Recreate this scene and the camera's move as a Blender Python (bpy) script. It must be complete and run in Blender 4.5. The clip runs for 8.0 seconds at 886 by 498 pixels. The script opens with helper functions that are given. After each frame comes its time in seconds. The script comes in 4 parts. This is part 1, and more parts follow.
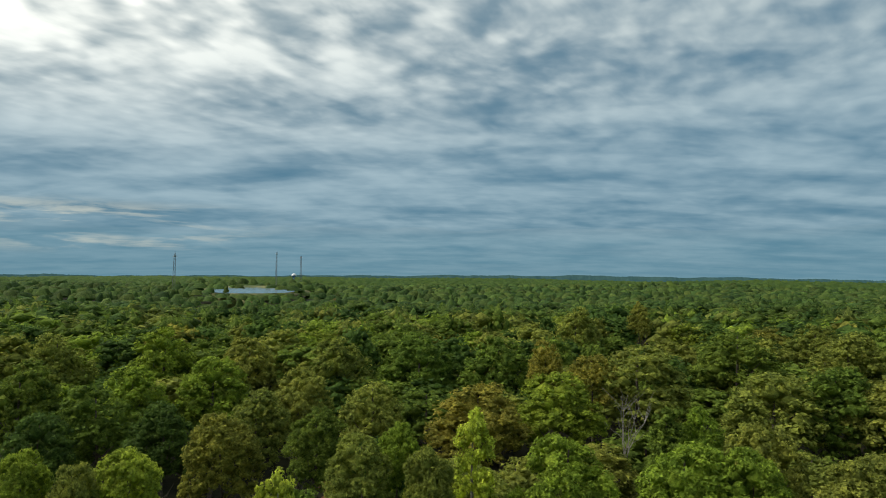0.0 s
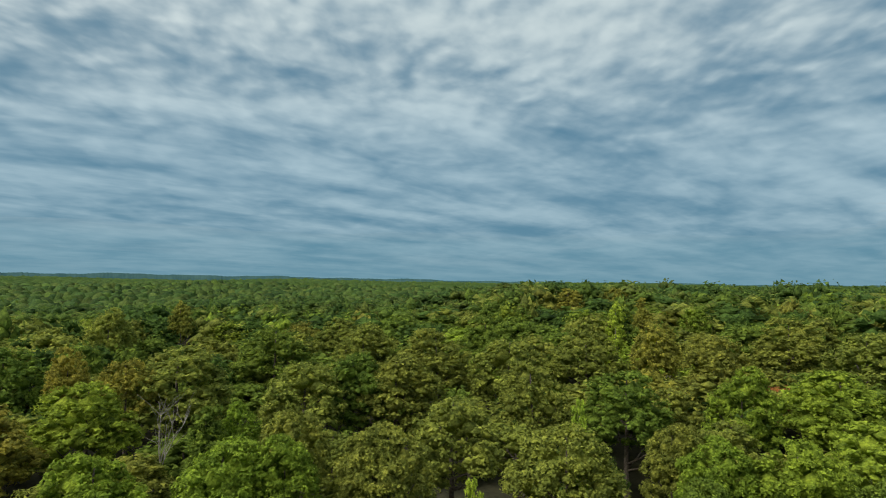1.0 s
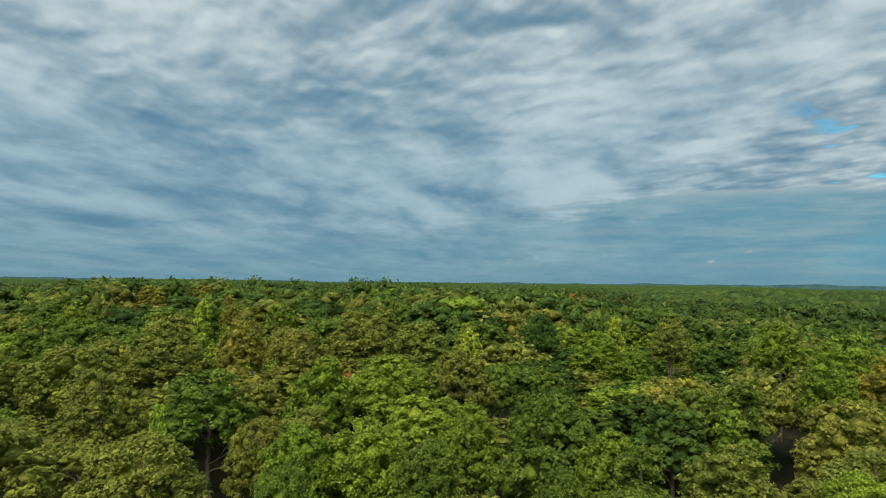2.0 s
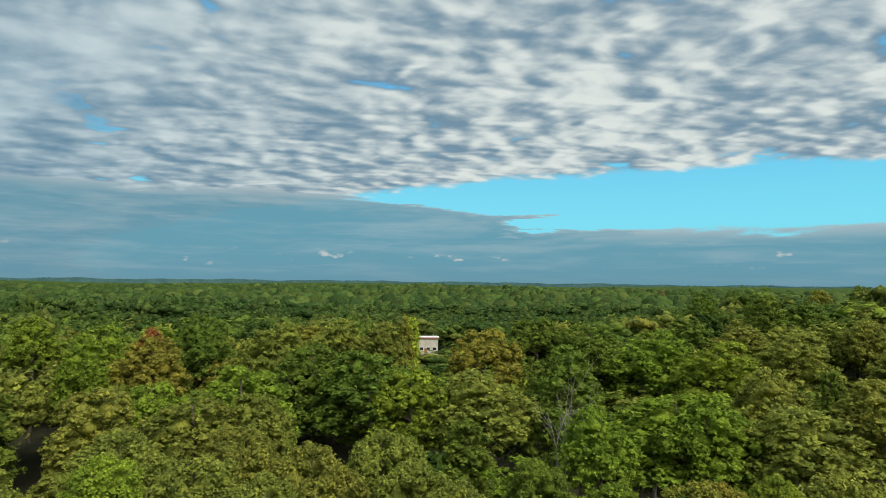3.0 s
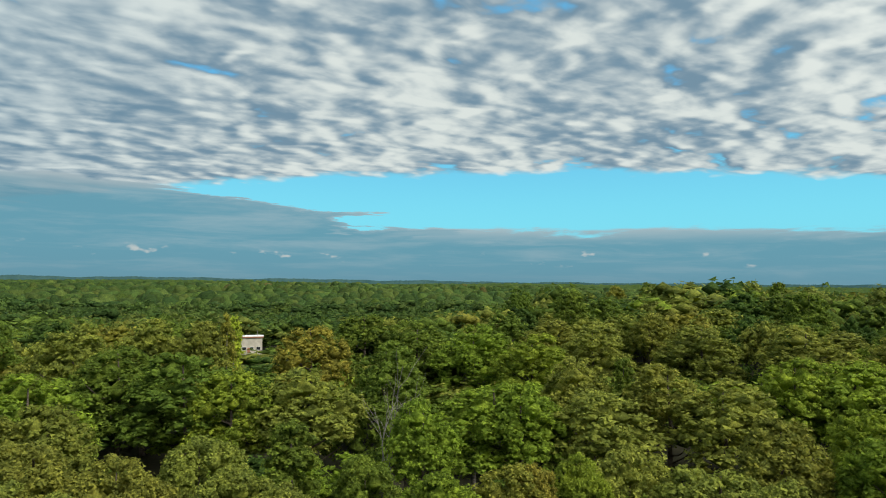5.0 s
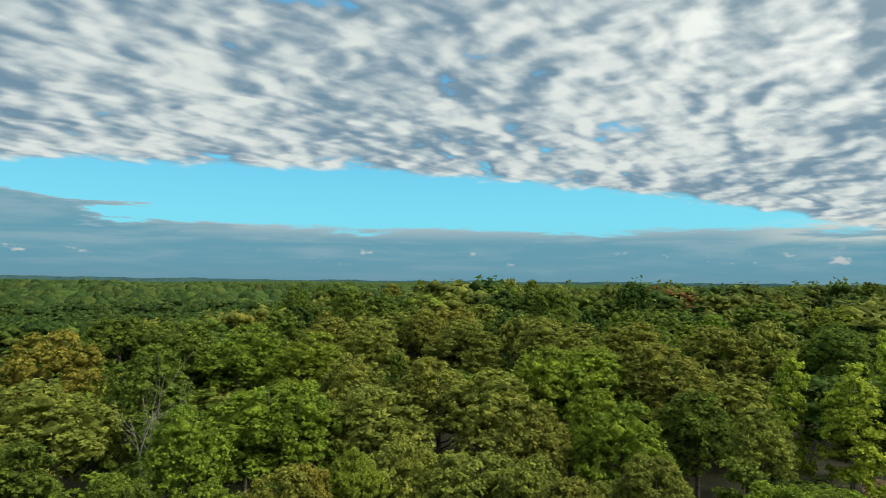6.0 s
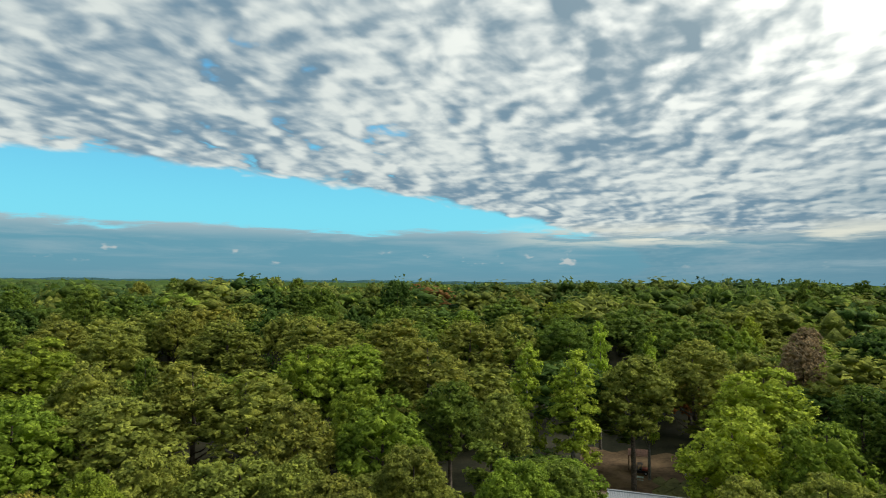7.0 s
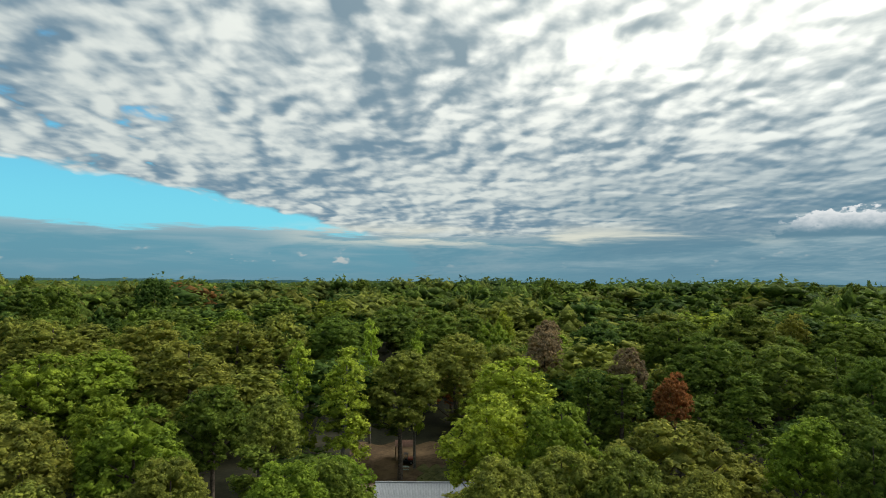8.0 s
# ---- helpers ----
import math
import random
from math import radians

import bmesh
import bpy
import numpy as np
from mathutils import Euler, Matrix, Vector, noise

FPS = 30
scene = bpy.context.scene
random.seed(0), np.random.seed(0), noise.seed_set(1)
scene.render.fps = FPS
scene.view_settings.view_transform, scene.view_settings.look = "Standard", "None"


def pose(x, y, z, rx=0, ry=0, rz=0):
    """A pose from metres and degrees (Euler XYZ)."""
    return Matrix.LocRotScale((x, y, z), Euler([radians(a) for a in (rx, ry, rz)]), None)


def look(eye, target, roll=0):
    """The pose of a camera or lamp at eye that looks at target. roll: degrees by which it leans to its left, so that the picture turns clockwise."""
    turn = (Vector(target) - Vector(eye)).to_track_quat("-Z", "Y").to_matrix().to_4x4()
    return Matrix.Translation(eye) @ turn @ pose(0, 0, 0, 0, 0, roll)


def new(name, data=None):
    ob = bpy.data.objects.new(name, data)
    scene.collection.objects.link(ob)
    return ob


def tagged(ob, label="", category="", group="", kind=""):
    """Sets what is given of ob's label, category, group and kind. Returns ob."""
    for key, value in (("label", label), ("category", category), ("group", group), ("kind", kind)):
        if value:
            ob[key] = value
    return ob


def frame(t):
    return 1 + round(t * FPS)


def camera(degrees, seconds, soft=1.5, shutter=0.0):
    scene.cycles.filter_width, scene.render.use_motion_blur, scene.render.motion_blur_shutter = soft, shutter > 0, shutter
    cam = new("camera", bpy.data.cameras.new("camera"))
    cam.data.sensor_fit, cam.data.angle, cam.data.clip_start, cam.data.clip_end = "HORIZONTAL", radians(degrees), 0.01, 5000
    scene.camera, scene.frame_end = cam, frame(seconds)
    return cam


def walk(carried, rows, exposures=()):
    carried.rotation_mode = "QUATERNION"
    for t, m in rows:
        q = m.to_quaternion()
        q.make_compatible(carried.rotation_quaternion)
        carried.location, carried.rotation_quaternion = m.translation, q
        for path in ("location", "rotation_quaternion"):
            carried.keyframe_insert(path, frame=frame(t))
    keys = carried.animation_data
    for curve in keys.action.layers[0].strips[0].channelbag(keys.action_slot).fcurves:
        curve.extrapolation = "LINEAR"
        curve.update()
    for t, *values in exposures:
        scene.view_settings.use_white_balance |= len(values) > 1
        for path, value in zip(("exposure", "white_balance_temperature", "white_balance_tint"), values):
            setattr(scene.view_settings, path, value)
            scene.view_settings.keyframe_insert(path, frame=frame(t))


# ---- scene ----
cam = camera(70.7, 8.0, soft=1.0)
EYE = (0.0, 0.0, 34.0)


def gaze(heading, pitch=3.0, lean=0.56):
    """The hovering camera's pose: compass heading in degrees to the right of +y."""
    a, e = radians(heading), radians(pitch)
    way = Vector((math.sin(a) * math.cos(e), math.cos(a) * math.cos(e), math.sin(e)))
    return look(EYE, Vector(EYE) + way * 100, lean)


walk(cam, [
    (0.0, gaze(0.0, 2.80)), (0.1, gaze(6.3, 2.86)), (0.2, gaze(12.6, 2.9)), (0.3, gaze(18.99, 2.93)), (0.4, gaze(25.19, 2.95)),
    (0.5, gaze(31.54, 3.03)), (0.6, gaze(36.86, 3.05)), (0.7, gaze(38.5, 3.06)), (1.0, gaze(40.0, 3.06)), (1.4, gaze(41.9, 3.05)), (1.5, gaze(45.15, 3.05)),
    (1.6, gaze(51.05, 3.08)), (1.7, gaze(57.19, 3.12)), (2.0, gaze(76.4, 3.12)), (2.4, gaze(102.0, 3.13)), (2.7, gaze(120.8, 3.15)),
    (2.8, gaze(126.8, 3.15)), (2.9, gaze(133.0, 3.14)), (3.0, gaze(137.64, 3.13)), (3.2, gaze(138.4, 3.11)), (3.5, gaze(139.3, 3.09)), (4.0, gaze(142.3, 3.04)),
    (4.2, gaze(144.26, 3.01)), (4.7, gaze(149.6, 3.0)), (5.3, gaze(158.13, 2.98)), (5.5, gaze(162.4, 2.97)), (6.0, gaze(173.33, 2.97)),
    (6.5, gaze(184.1, 2.99)), (7.0, gaze(194.5, 3.02)), (7.5, gaze(204.76, 3.04)), (8.0, gaze(215.07, 3.06)),
], exposures=[(0.0, -0.15), (0.6, 0.0), (7.0, 0.0), (8.0, -0.08)])

# ---- sky and sun ----
SUN_HEADING, SUN_HEIGHT = 280.0, 46.0
sun_way = Vector((math.sin(radians(SUN_HEADING)) * math.cos(radians(SUN_HEIGHT)), math.cos(radians(SUN_HEADING)) * math.cos(radians(SUN_HEIGHT)), math.sin(radians(SUN_HEIGHT))))
sun = new("sun", bpy.data.lights.new("sun", "SUN"))
sun.data.energy, sun.data.angle, sun.data.color = 3.3, radians(20), (1.0, 0.95, 0.85)
sun.matrix_world = look(sun_way * 200, (0, 0, 0))


class Nodes:
    """Short ways to write a node tree."""

    def __init__(self, tree):
        self.tree = tree

    def add(self, kind, inputs=None):
        n = self.tree.nodes.new(kind)
        for key, value in (inputs or {}).items():
            self.put(n.inputs[key], value)
        return n

    def put(self, socket, value):
        if isinstance(value, bpy.types.NodeSocket):
            self.tree.links.new(value, socket)
        else:
            socket.default_value = value

    def math(self, op, a, b=0.0, c=0.0, clamp=False):
        n = self.add("ShaderNodeMath")
        n.operation, n.use_clamp = op, clamp
        for socket, value in zip(n.inputs, (a, b, c)):
            self.put(socket, value)
        return n.outputs[0]

    def mix(self, fac, a, b, blend="MIX"):
        n = self.add("ShaderNodeMix")
        n.data_type, n.blend_type = "RGBA", blend
        for i, value in ((0, fac), (6, a), (7, b)):
            self.put(n.inputs[i], value)
        return n.outputs[2]

    def ramp(self, fac, low, high, smooth=True):
        n = self.add("ShaderNodeMapRange")
        n.interpolation_type = "SMOOTHSTEP" if smooth else "LINEAR"
        for i, value in ((0, fac), (1, low), (2, high)):
            self.put(n.inputs[i], value)
        return n.outputs[0]

    def noise(self, vector, scale, detail=4.0, rough=0.55, distortion=0.0):
        return self.add("ShaderNodeTexNoise", {"Vector": vector, "Scale": scale, "Detail": detail, "Roughness": rough, "Distortion": distortion}).outputs[0]

    def xyz(self, x, y, z):
        return self.add("ShaderNodeCombineXYZ", {0: x, 1: y, 2: z}).outputs[0]


def rgb(r, g, b):
    return (r, g, b, 1.0)


def build_sky():
    world = bpy.data.worlds.new("sky")
    scene.world = world
    world.use_nodes = True
    world.node_tree.nodes.clear()
    n = Nodes(world.node_tree)
    way = n.add("ShaderNodeTexCoord").outputs["Generated"]
    x, y, z = n.add("ShaderNodeSeparateXYZ", {0: way}).outputs
    up = n.math("MAXIMUM", z, 0.0)
    # the cloud deck as a sheet overhead, bent down with the Earth
    lift = n.math("ADD", up, 0.035)
    px, py = n.math("DIVIDE", x, lift), n.math("DIVIDE", y, lift)
    u = n.math("ADD", n.math("MULTIPLY", px, 0.342), n.math("MULTIPLY", py, -0.94))
    v = n.math("ADD", n.math("MULTIPLY", px, -0.94), n.math("MULTIPLY", py, -0.342))
    sheet = n.xyz(u, v, 0.0)
    # the same sheet with some thickness, for the heaps on it
    thick = n.math("ADD", up, 0.13)
    qx, qy = n.math("DIVIDE", x, thick), n.math("DIVIDE", y, thick)
    big = n.noise(sheet, 0.50, 3.0, 0.5, 0.3)
    # long rolls that cross the view, broken into heaps
    ru = n.math("ADD", n.math("MULTIPLY", qx, 0.60), n.math("MULTIPLY", qy, 0.80))
    rv = n.math("ADD", n.math("MULTIPLY", qx, -0.80), n.math("MULTIPLY", qy, 0.60))

    def heaps(du, dv):
        at_u, at_v = n.math("ADD", ru, du), n.math("ADD", rv, dv)
        place = n.xyz(n.math("MULTIPLY", at_u, 0.80), at_v, 3.0)
        bend = n.add("ShaderNodeTexNoise", {"Vector": place, "Scale": 2.6, "Detail": 3.0, "Roughness": 0.6}).outputs["Color"]
        push = n.add("ShaderNodeVectorMath", {0: bend, 1: (0.34, 0.34, 0.34)})
        push.operation = "MULTIPLY"
        moved = n.add("ShaderNodeVectorMath", {0: place, 1: push.outputs[0]})
        cell = n.add("ShaderNodeTexVoronoi")
        cell.feature = "SMOOTH_F1"
        for key, value in (("Vector", moved.outputs[0]), ("Scale", 6.6), ("Smoothness", 1.0), ("Detail", 1.0), ("Roughness", 0.45)):
            n.put(cell.inputs[key], value)
        lump = n.math("SUBTRACT", 0.86, cell.outputs["Distance"])
        return n.math("ADD", n.math("MULTIPLY", lump, 0.50), n.math("MULTIPLY", n.noise(place, 5.0, 4.0, 0.55, 0.2), 0.62))

    heap_here, heap_sunward = heaps(0.0, 0.0), heaps(-0.045, 0.035)
    mid = n.math("ADD", heap_here, 0.05)
    relief = n.math("SUBTRACT", heap_here, heap_sunward)
    # puffier over the clear gap, drawn out and dull away from it
    ahead = n.math("ADD", n.math("MULTIPLY", x, math.sin(radians(185))), n.math("MULTIPLY", y, math.cos(radians(185))))
    puffy = n.math("MAXIMUM", n.ramp(ahead, -0.25, 0.75), n.math("MULTIPLY", n.ramp(up, 0.14, 0.40), 0.55))
    sheet_low = n.xyz(n.math("MULTIPLY", qx, 0.55), qy, 11.0)
    veil = n.noise(sheet_low, 2.3, 4.5, 0.52, 0.25)
    patches = n.noise(n.xyz(qx, qy, 17.0), 1.3, 2.0, 0.5, 0.4)
    streaks = n.noise(n.xyz(n.math("MULTIPLY", px, 0.30), n.math("MULTIPLY", py, 0.55), 5.0), 1.1, 4.0, 0.55, 0.2)
    soft = n.math("ADD", n.math("MULTIPLY", veil, 0.62), n.math("ADD", n.math("MULTIPLY", streaks, 0.26), n.math("MULTIPLY", mid, 0.16)))
    firm = n.math("ADD", n.math("MULTIPLY", mid, 0.50), n.math("ADD", n.math("ADD", n.math("MULTIPLY", veil, 0.34), n.math("MULTIPLY", patches, 0.30)), n.math("SUBTRACT", n.math("MULTIPLY", relief, 0.60), 0.07)))
    body = n.math("ADD", n.math("MULTIPLY", firm, puffy), n.math("MULTIPLY", soft, n.math("SUBTRACT", 1.0, puffy)))
    light = n.ramp(body, n.math("ADD", 0.32, n.math("MULTIPLY", puffy, -0.03)), n.math("ADD", 0.71, n.math("MULTIPLY", puffy, -0.02)))
    tone = n.mix(light, n.mix(puffy, rgb(0.095, 0.225, 0.335), rgb(0.175, 0.285, 0.375)), n.mix(puffy, rgb(0.42, 0.57, 0.65), rgb(0.71, 0.77, 0.74)))
    # brighter and whiter towards the veiled sun
    dot = n.add("ShaderNodeVectorMath", {0: way, 1: sun_way})
    dot.operation = "DOT_PRODUCT"
    towards = dot.outputs["Value"]
    glow = n.math("MULTIPLY", n.math("POWER", n.math("MAXIMUM", towards, 0.0), 1.7), n.ramp(up, 0.10, 0.36))
    light = n.math("ADD", light, n.math("MULTIPLY", glow, 0.30), clamp=True)
    tone = n.mix(n.math("MULTIPLY", glow, 1.1, clamp=True), tone, n.mix(light, rgb(0.28, 0.375, 0.40), rgb(1.75, 1.72, 1.55)))
    # blue sky, seen through the gaps
    blue = n.mix(n.ramp(up, 0.06, 0.30), rgb(0.20, 0.80, 0.98), rgb(0.12, 0.50, 0.86))
    sky = n.add("ShaderNodeTexSky")
    sky.sky_type, sky.sun_disc = "NISHITA", False
    sky.sun_elevation, sky.sun_rotation = radians(SUN_HEIGHT), radians(SUN_HEADING)
    nishita = sky.outputs[0]
    clear = n.mix(0.12, blue, n.mix(1.0, nishita, rgb(0.09, 0.09, 0.09), "MULTIPLY"))
    holes = n.ramp(n.math("ADD", n.math("MULTIPLY", big, 0.5), n.math("MULTIPLY", mid, 0.5)), 0.34, 0.41)
    away = n.ramp(n.math("ADD", n.math("MULTIPLY", x, math.sin(radians(150))), n.math("MULTIPLY", y, math.cos(radians(150)))), 0.80, 0.66)
    holes = n.math("MAXIMUM", holes, away)
    edge = n.math("ADD", 4.75, n.math("MULTIPLY", n.math("MULTIPLY", v, v), 0.031))
    edge = n.math("ADD", edge, n.math("MULTIPLY", n.math("SUBTRACT", mid, 0.5), 0.8))
    deck = n.math("MULTIPLY", n.ramp(n.math("SUBTRACT", edge, u), -0.10, 0.22), holes)
    colour = n.mix(deck, clear, tone)
    # a low bank of far cloud along the horizon, streaked
    streak = n.noise(n.xyz(n.math("MULTIPLY", x, 1.0), n.math("MULTIPLY", y, 1.0), n.math("MULTIPLY", z, 9.0)), 5.0, 5.0, 0.6, 0.3)
    left = n.math("ADD", n.math("MULTIPLY", x, math.sin(radians(112))), n.math("MULTIPLY", y, math.cos(radians(112))))
    rise = n.math("ADD", 0.078, n.math("MULTIPLY", n.ramp(n.math("ADD", left, n.math("MULTIPLY", n.math("SUBTRACT", streak, 0.5), 0.35)), 0.78, 0.95, False), 0.06))
    top = n.math("ADD", rise, n.math("MULTIPLY", n.math("SUBTRACT", streak, 0.5), 0.06))
    bank = n.math("SUBTRACT", 1.0, n.ramp(n.math("SUBTRACT", up, top), -0.004, 0.004))
    rim = n.math("MULTIPLY", n.ramp(n.math("SUBTRACT", up, top), -0.018, 0.002), 0.5)
    bank_tone = n.mix(n.math("ADD", n.math("MULTIPLY", n.ramp(streak, 0.42, 0.72), 0.35), rim, clamp=True), rgb(0.125, 0.305, 0.395), rgb(0.50, 0.55, 0.56))
    facing_gap = n.ramp(n.math("ADD", n.math("MULTIPLY", x, math.sin(radians(170))), n.math("MULTIPLY", y, math.cos(radians(170)))), -0.2, 0.5)
    colour = n.mix(n.math("MULTIPLY", bank, n.math("ADD", 0.30, n.math("MULTIPLY", facing_gap, 0.62))), colour, bank_tone)
    # warm light that comes in under the far edge of the deck
    for side, low, high, share in ((222, 0.050, 0.100, 0.85), (322, 0.028, 0.115, 0.75)):
        facing = n.math("ADD", n.math("MULTIPLY", x, math.sin(radians(side))), n.math("MULTIPLY", y, math.cos(radians(side))))
        band = n.math("MULTIPLY", n.ramp(z, low, low + 0.02), n.ramp(z, high, high - 0.03))
        band = n.math("MULTIPLY", band, n.math("MULTIPLY", n.ramp(facing, 0.90, 0.99), n.ramp(streak, 0.44, 0.60)))
        colour = n.mix(n.math("MULTIPLY", band, share), colour, rgb(0.92, 0.90, 0.74))
    # a duller, thicker stretch of cloud low on the sun's side
    facing = n.math("ADD", n.math("MULTIPLY", x, math.sin(radians(250))), n.math("MULTIPLY", y, math.cos(radians(250))))
    dull = n.math("MULTIPLY", n.ramp(facing, 0.86, 0.97), n.math("MULTIPLY", n.ramp(z, 0.20, 0.12), n.ramp(streak, 0.70, 0.42)))
    colour = n.mix(n.math("MULTIPLY", dull, 0.75), colour, rgb(0.125, 0.245, 0.33))
    # small sunlit heads over the bank
    heads = n.noise(n.xyz(n.math("MULTIPLY", x, 1.0), n.math("MULTIPLY", y, 1.0), n.math("MULTIPLY", z, 2.2)), 26.0, 3.0, 0.5)
    heads = n.math("MULTIPLY", n.ramp(heads, 0.625, 0.74), n.math("MULTIPLY", n.ramp(z, 0.022, 0.030), n.ramp(z, 0.056, 0.042)))
    colour = n.mix(n.math("MULTIPLY", n.math("MULTIPLY", heads, facing_gap), 0.75), colour, rgb(0.74, 0.72, 0.66))
    # one far cumulus with a lit top and a flat grey base
    across = n.math("ADD", n.math("MULTIPLY", x, math.cos(radians(248))), n.math("MULTIPLY", y, -math.sin(radians(248))))
    knobs = n.noise(n.xyz(n.math("MULTIPLY", across, 1.0), n.math("MULTIPLY", z, 1.6), 2.0), 42.0, 3.0, 0.55)
    wide = n.math("POWER", n.math("DIVIDE", across, 0.085), 2.0)
    tall = n.math("POWER", n.math("DIVIDE", n.math("SUBTRACT", z, 0.070), 0.036), 2.0)
    heap = n.ramp(n.math("ADD", n.math("ADD", wide, tall), n.math("MULTIPLY", n.math("SUBTRACT", knobs, 0.5), 2.4)), 1.0, 0.8)
    heap = n.math("MULTIPLY", heap, n.math("MULTIPLY", n.ramp(z, 0.064, 0.070), n.ramp(n.math("ADD", n.math("MULTIPLY", x, math.sin(radians(248))), n.math("MULTIPLY", y, math.cos(radians(248)))), 0.5, 0.8)))
    heap_tone = n.mix(n.ramp(n.math("ADD", z, n.math("MULTIPLY", n.math("SUBTRACT", knobs, 0.5), 0.03)), 0.072, 0.104), rgb(0.13, 0.25, 0.33), rgb(0.88, 0.90, 0.90))
    colour = n.mix(heap, colour, heap_tone)
    haze = n.math("POWER", 2.718, n.math("MULTIPLY", up, n.math("SUBTRACT", -11.0, n.math("MULTIPLY", facing_gap, 22.0))))
    colour = n.mix(n.math("MULTIPLY", haze, 0.8), colour, rgb(0.14, 0.29, 0.37))
    back = n.add("ShaderNodeBackground", {0: colour, 1: 1.0})
    n.add("ShaderNodeOutputWorld", {0: back.outputs[0]})


build_sky()


# ---- materials ----
def material(name):
    m = bpy.data.materials.new(name)
    m.use_nodes = True
    m.node_tree.nodes.clear()
    return m, Nodes(m.node_tree)


def finish(n, colour, rough=0.7, metal=0.0, height=None, strength=0.4, distance=0.05, specular=0.3, through_light=0.0):
    ins = {"Base Color": colour, "Roughness": rough, "Metallic": metal, "Specular IOR Level": specular}
    if height is not None:
        ins["Normal"] = n.add("ShaderNodeBump", {"Strength": strength, "Distance": distance, "Height": height}).outputs[0]
    shader = n.add("ShaderNodeBsdfPrincipled", ins).outputs[0]
    if through_light:
        leaf = n.add("ShaderNodeBsdfTranslucent", {0: colour}).outputs[0]
        shader = n.add("ShaderNodeMixShader", {0: through_light, 1: shader, 2: leaf}).outputs[0]
    n.add("ShaderNodeOutputMaterial", {0: shader})


def foliage(name, from_object):
    m, n = material(name)
    where = n.add("ShaderNodeNewGeometry").outputs["Position"]
    if from_object:
        info = n.add("ShaderNodeObjectInfo")
        base = info.outputs["Color"]
    else:
        tone = n.add("ShaderNodeAttribute")
        tone.attribute_name = "leaf_tone"
        base = tone.outputs["Color"]
    patches = n.noise(where, 0.45, 2.0)
    grain = n.noise(where, 3.2 if from_object else 1.3, 3.0, 0.65)
    base = n.mix(n.ramp(patches, 0.3, 0.7), n.mix(1.0, base, rgb(0.78, 0.80, 0.80), "MULTIPLY"), n.mix(1.0, base, rgb(1.25, 1.2, 1.05), "MULTIPLY"))
    base = n.mix(n.ramp(grain, 0.3, 0.7), n.mix(1.0, base, rgb(0.62, 0.66, 0.66), "MULTIPLY"), n.mix(1.0, base, rgb(1.3, 1.28, 1.15), "MULTIPLY"))
    each = n.add("ShaderNodeNewGeometry").outputs["Random Per Island"]
    base = n.mix(each, n.mix(1.0, base, rgb(0.66, 0.70, 0.72), "MULTIPLY"), n.mix(1.0, base, rgb(1.42, 1.36, 1.22), "MULTIPLY"))
    finish(n, base, 0.75, height=n.noise(where, 5.0 if from_object else 1.6, 2.0, 0.7), strength=0.9, distance=0.25 if from_object else 0.7, specular=0.08, through_light=0.4)
    return m


def surface(name, dark, pale, scale=1.0, rough=0.8, metal=0.0, bump=0.4, fine=12.0):
    m, n = material(name)
    where = n.add("ShaderNodeTexCoord").outputs["Object"]
    a, b = n.noise(where, scale, 5.0), n.noise(where, scale * fine, 3.0)
    mixed = n.math("ADD", n.math("MULTIPLY", a, 0.65), n.math("MULTIPLY", b, 0.35))
    finish(n, n.mix(n.ramp(mixed, 0.35, 0.65), rgb(*dark), rgb(*pale)), rough, metal, b, bump, 0.02)
    return m


LEAVES = foliage("leaves", True)
FAR_LEAVES = foliage("far_leaves", False)
BARK = surface("bark", (0.05, 0.04, 0.03), (0.16, 0.13, 0.10), 3.0)
PALE_BARK = surface("pale_bark", (0.12, 0.11, 0.09), (0.28, 0.26, 0.225), 3.0)
FOREST_FLOOR = surface("forest_floor", (0.018, 0.020, 0.010), (0.05, 0.048, 0.024), 0.15, 0.95)


# ---- land ----
def swell(x, y):
    return (np.sin(x * 0.011 + 1.3) * np.cos(y * 0.009 - 0.4) * 2.0 + np.sin(x * 0.0041 - y * 0.0053 + 0.7) * 4.0
            + np.sin(x * 0.0017 + y * 0.0023 + 2.1) * 6.0)


def step(a, b, t):
    t = np.clip((t - a) / (b - a), 0, 1)
    return t * t * (3 - 2 * t)


def bump(x, y, heading, far, wide, rise):
    cx, cy = far * math.sin(radians(heading)), far * math.cos(radians(heading))
    return rise * np.exp(-((x - cx) ** 2 + (y - cy) ** 2) / (2 * wide * wide))


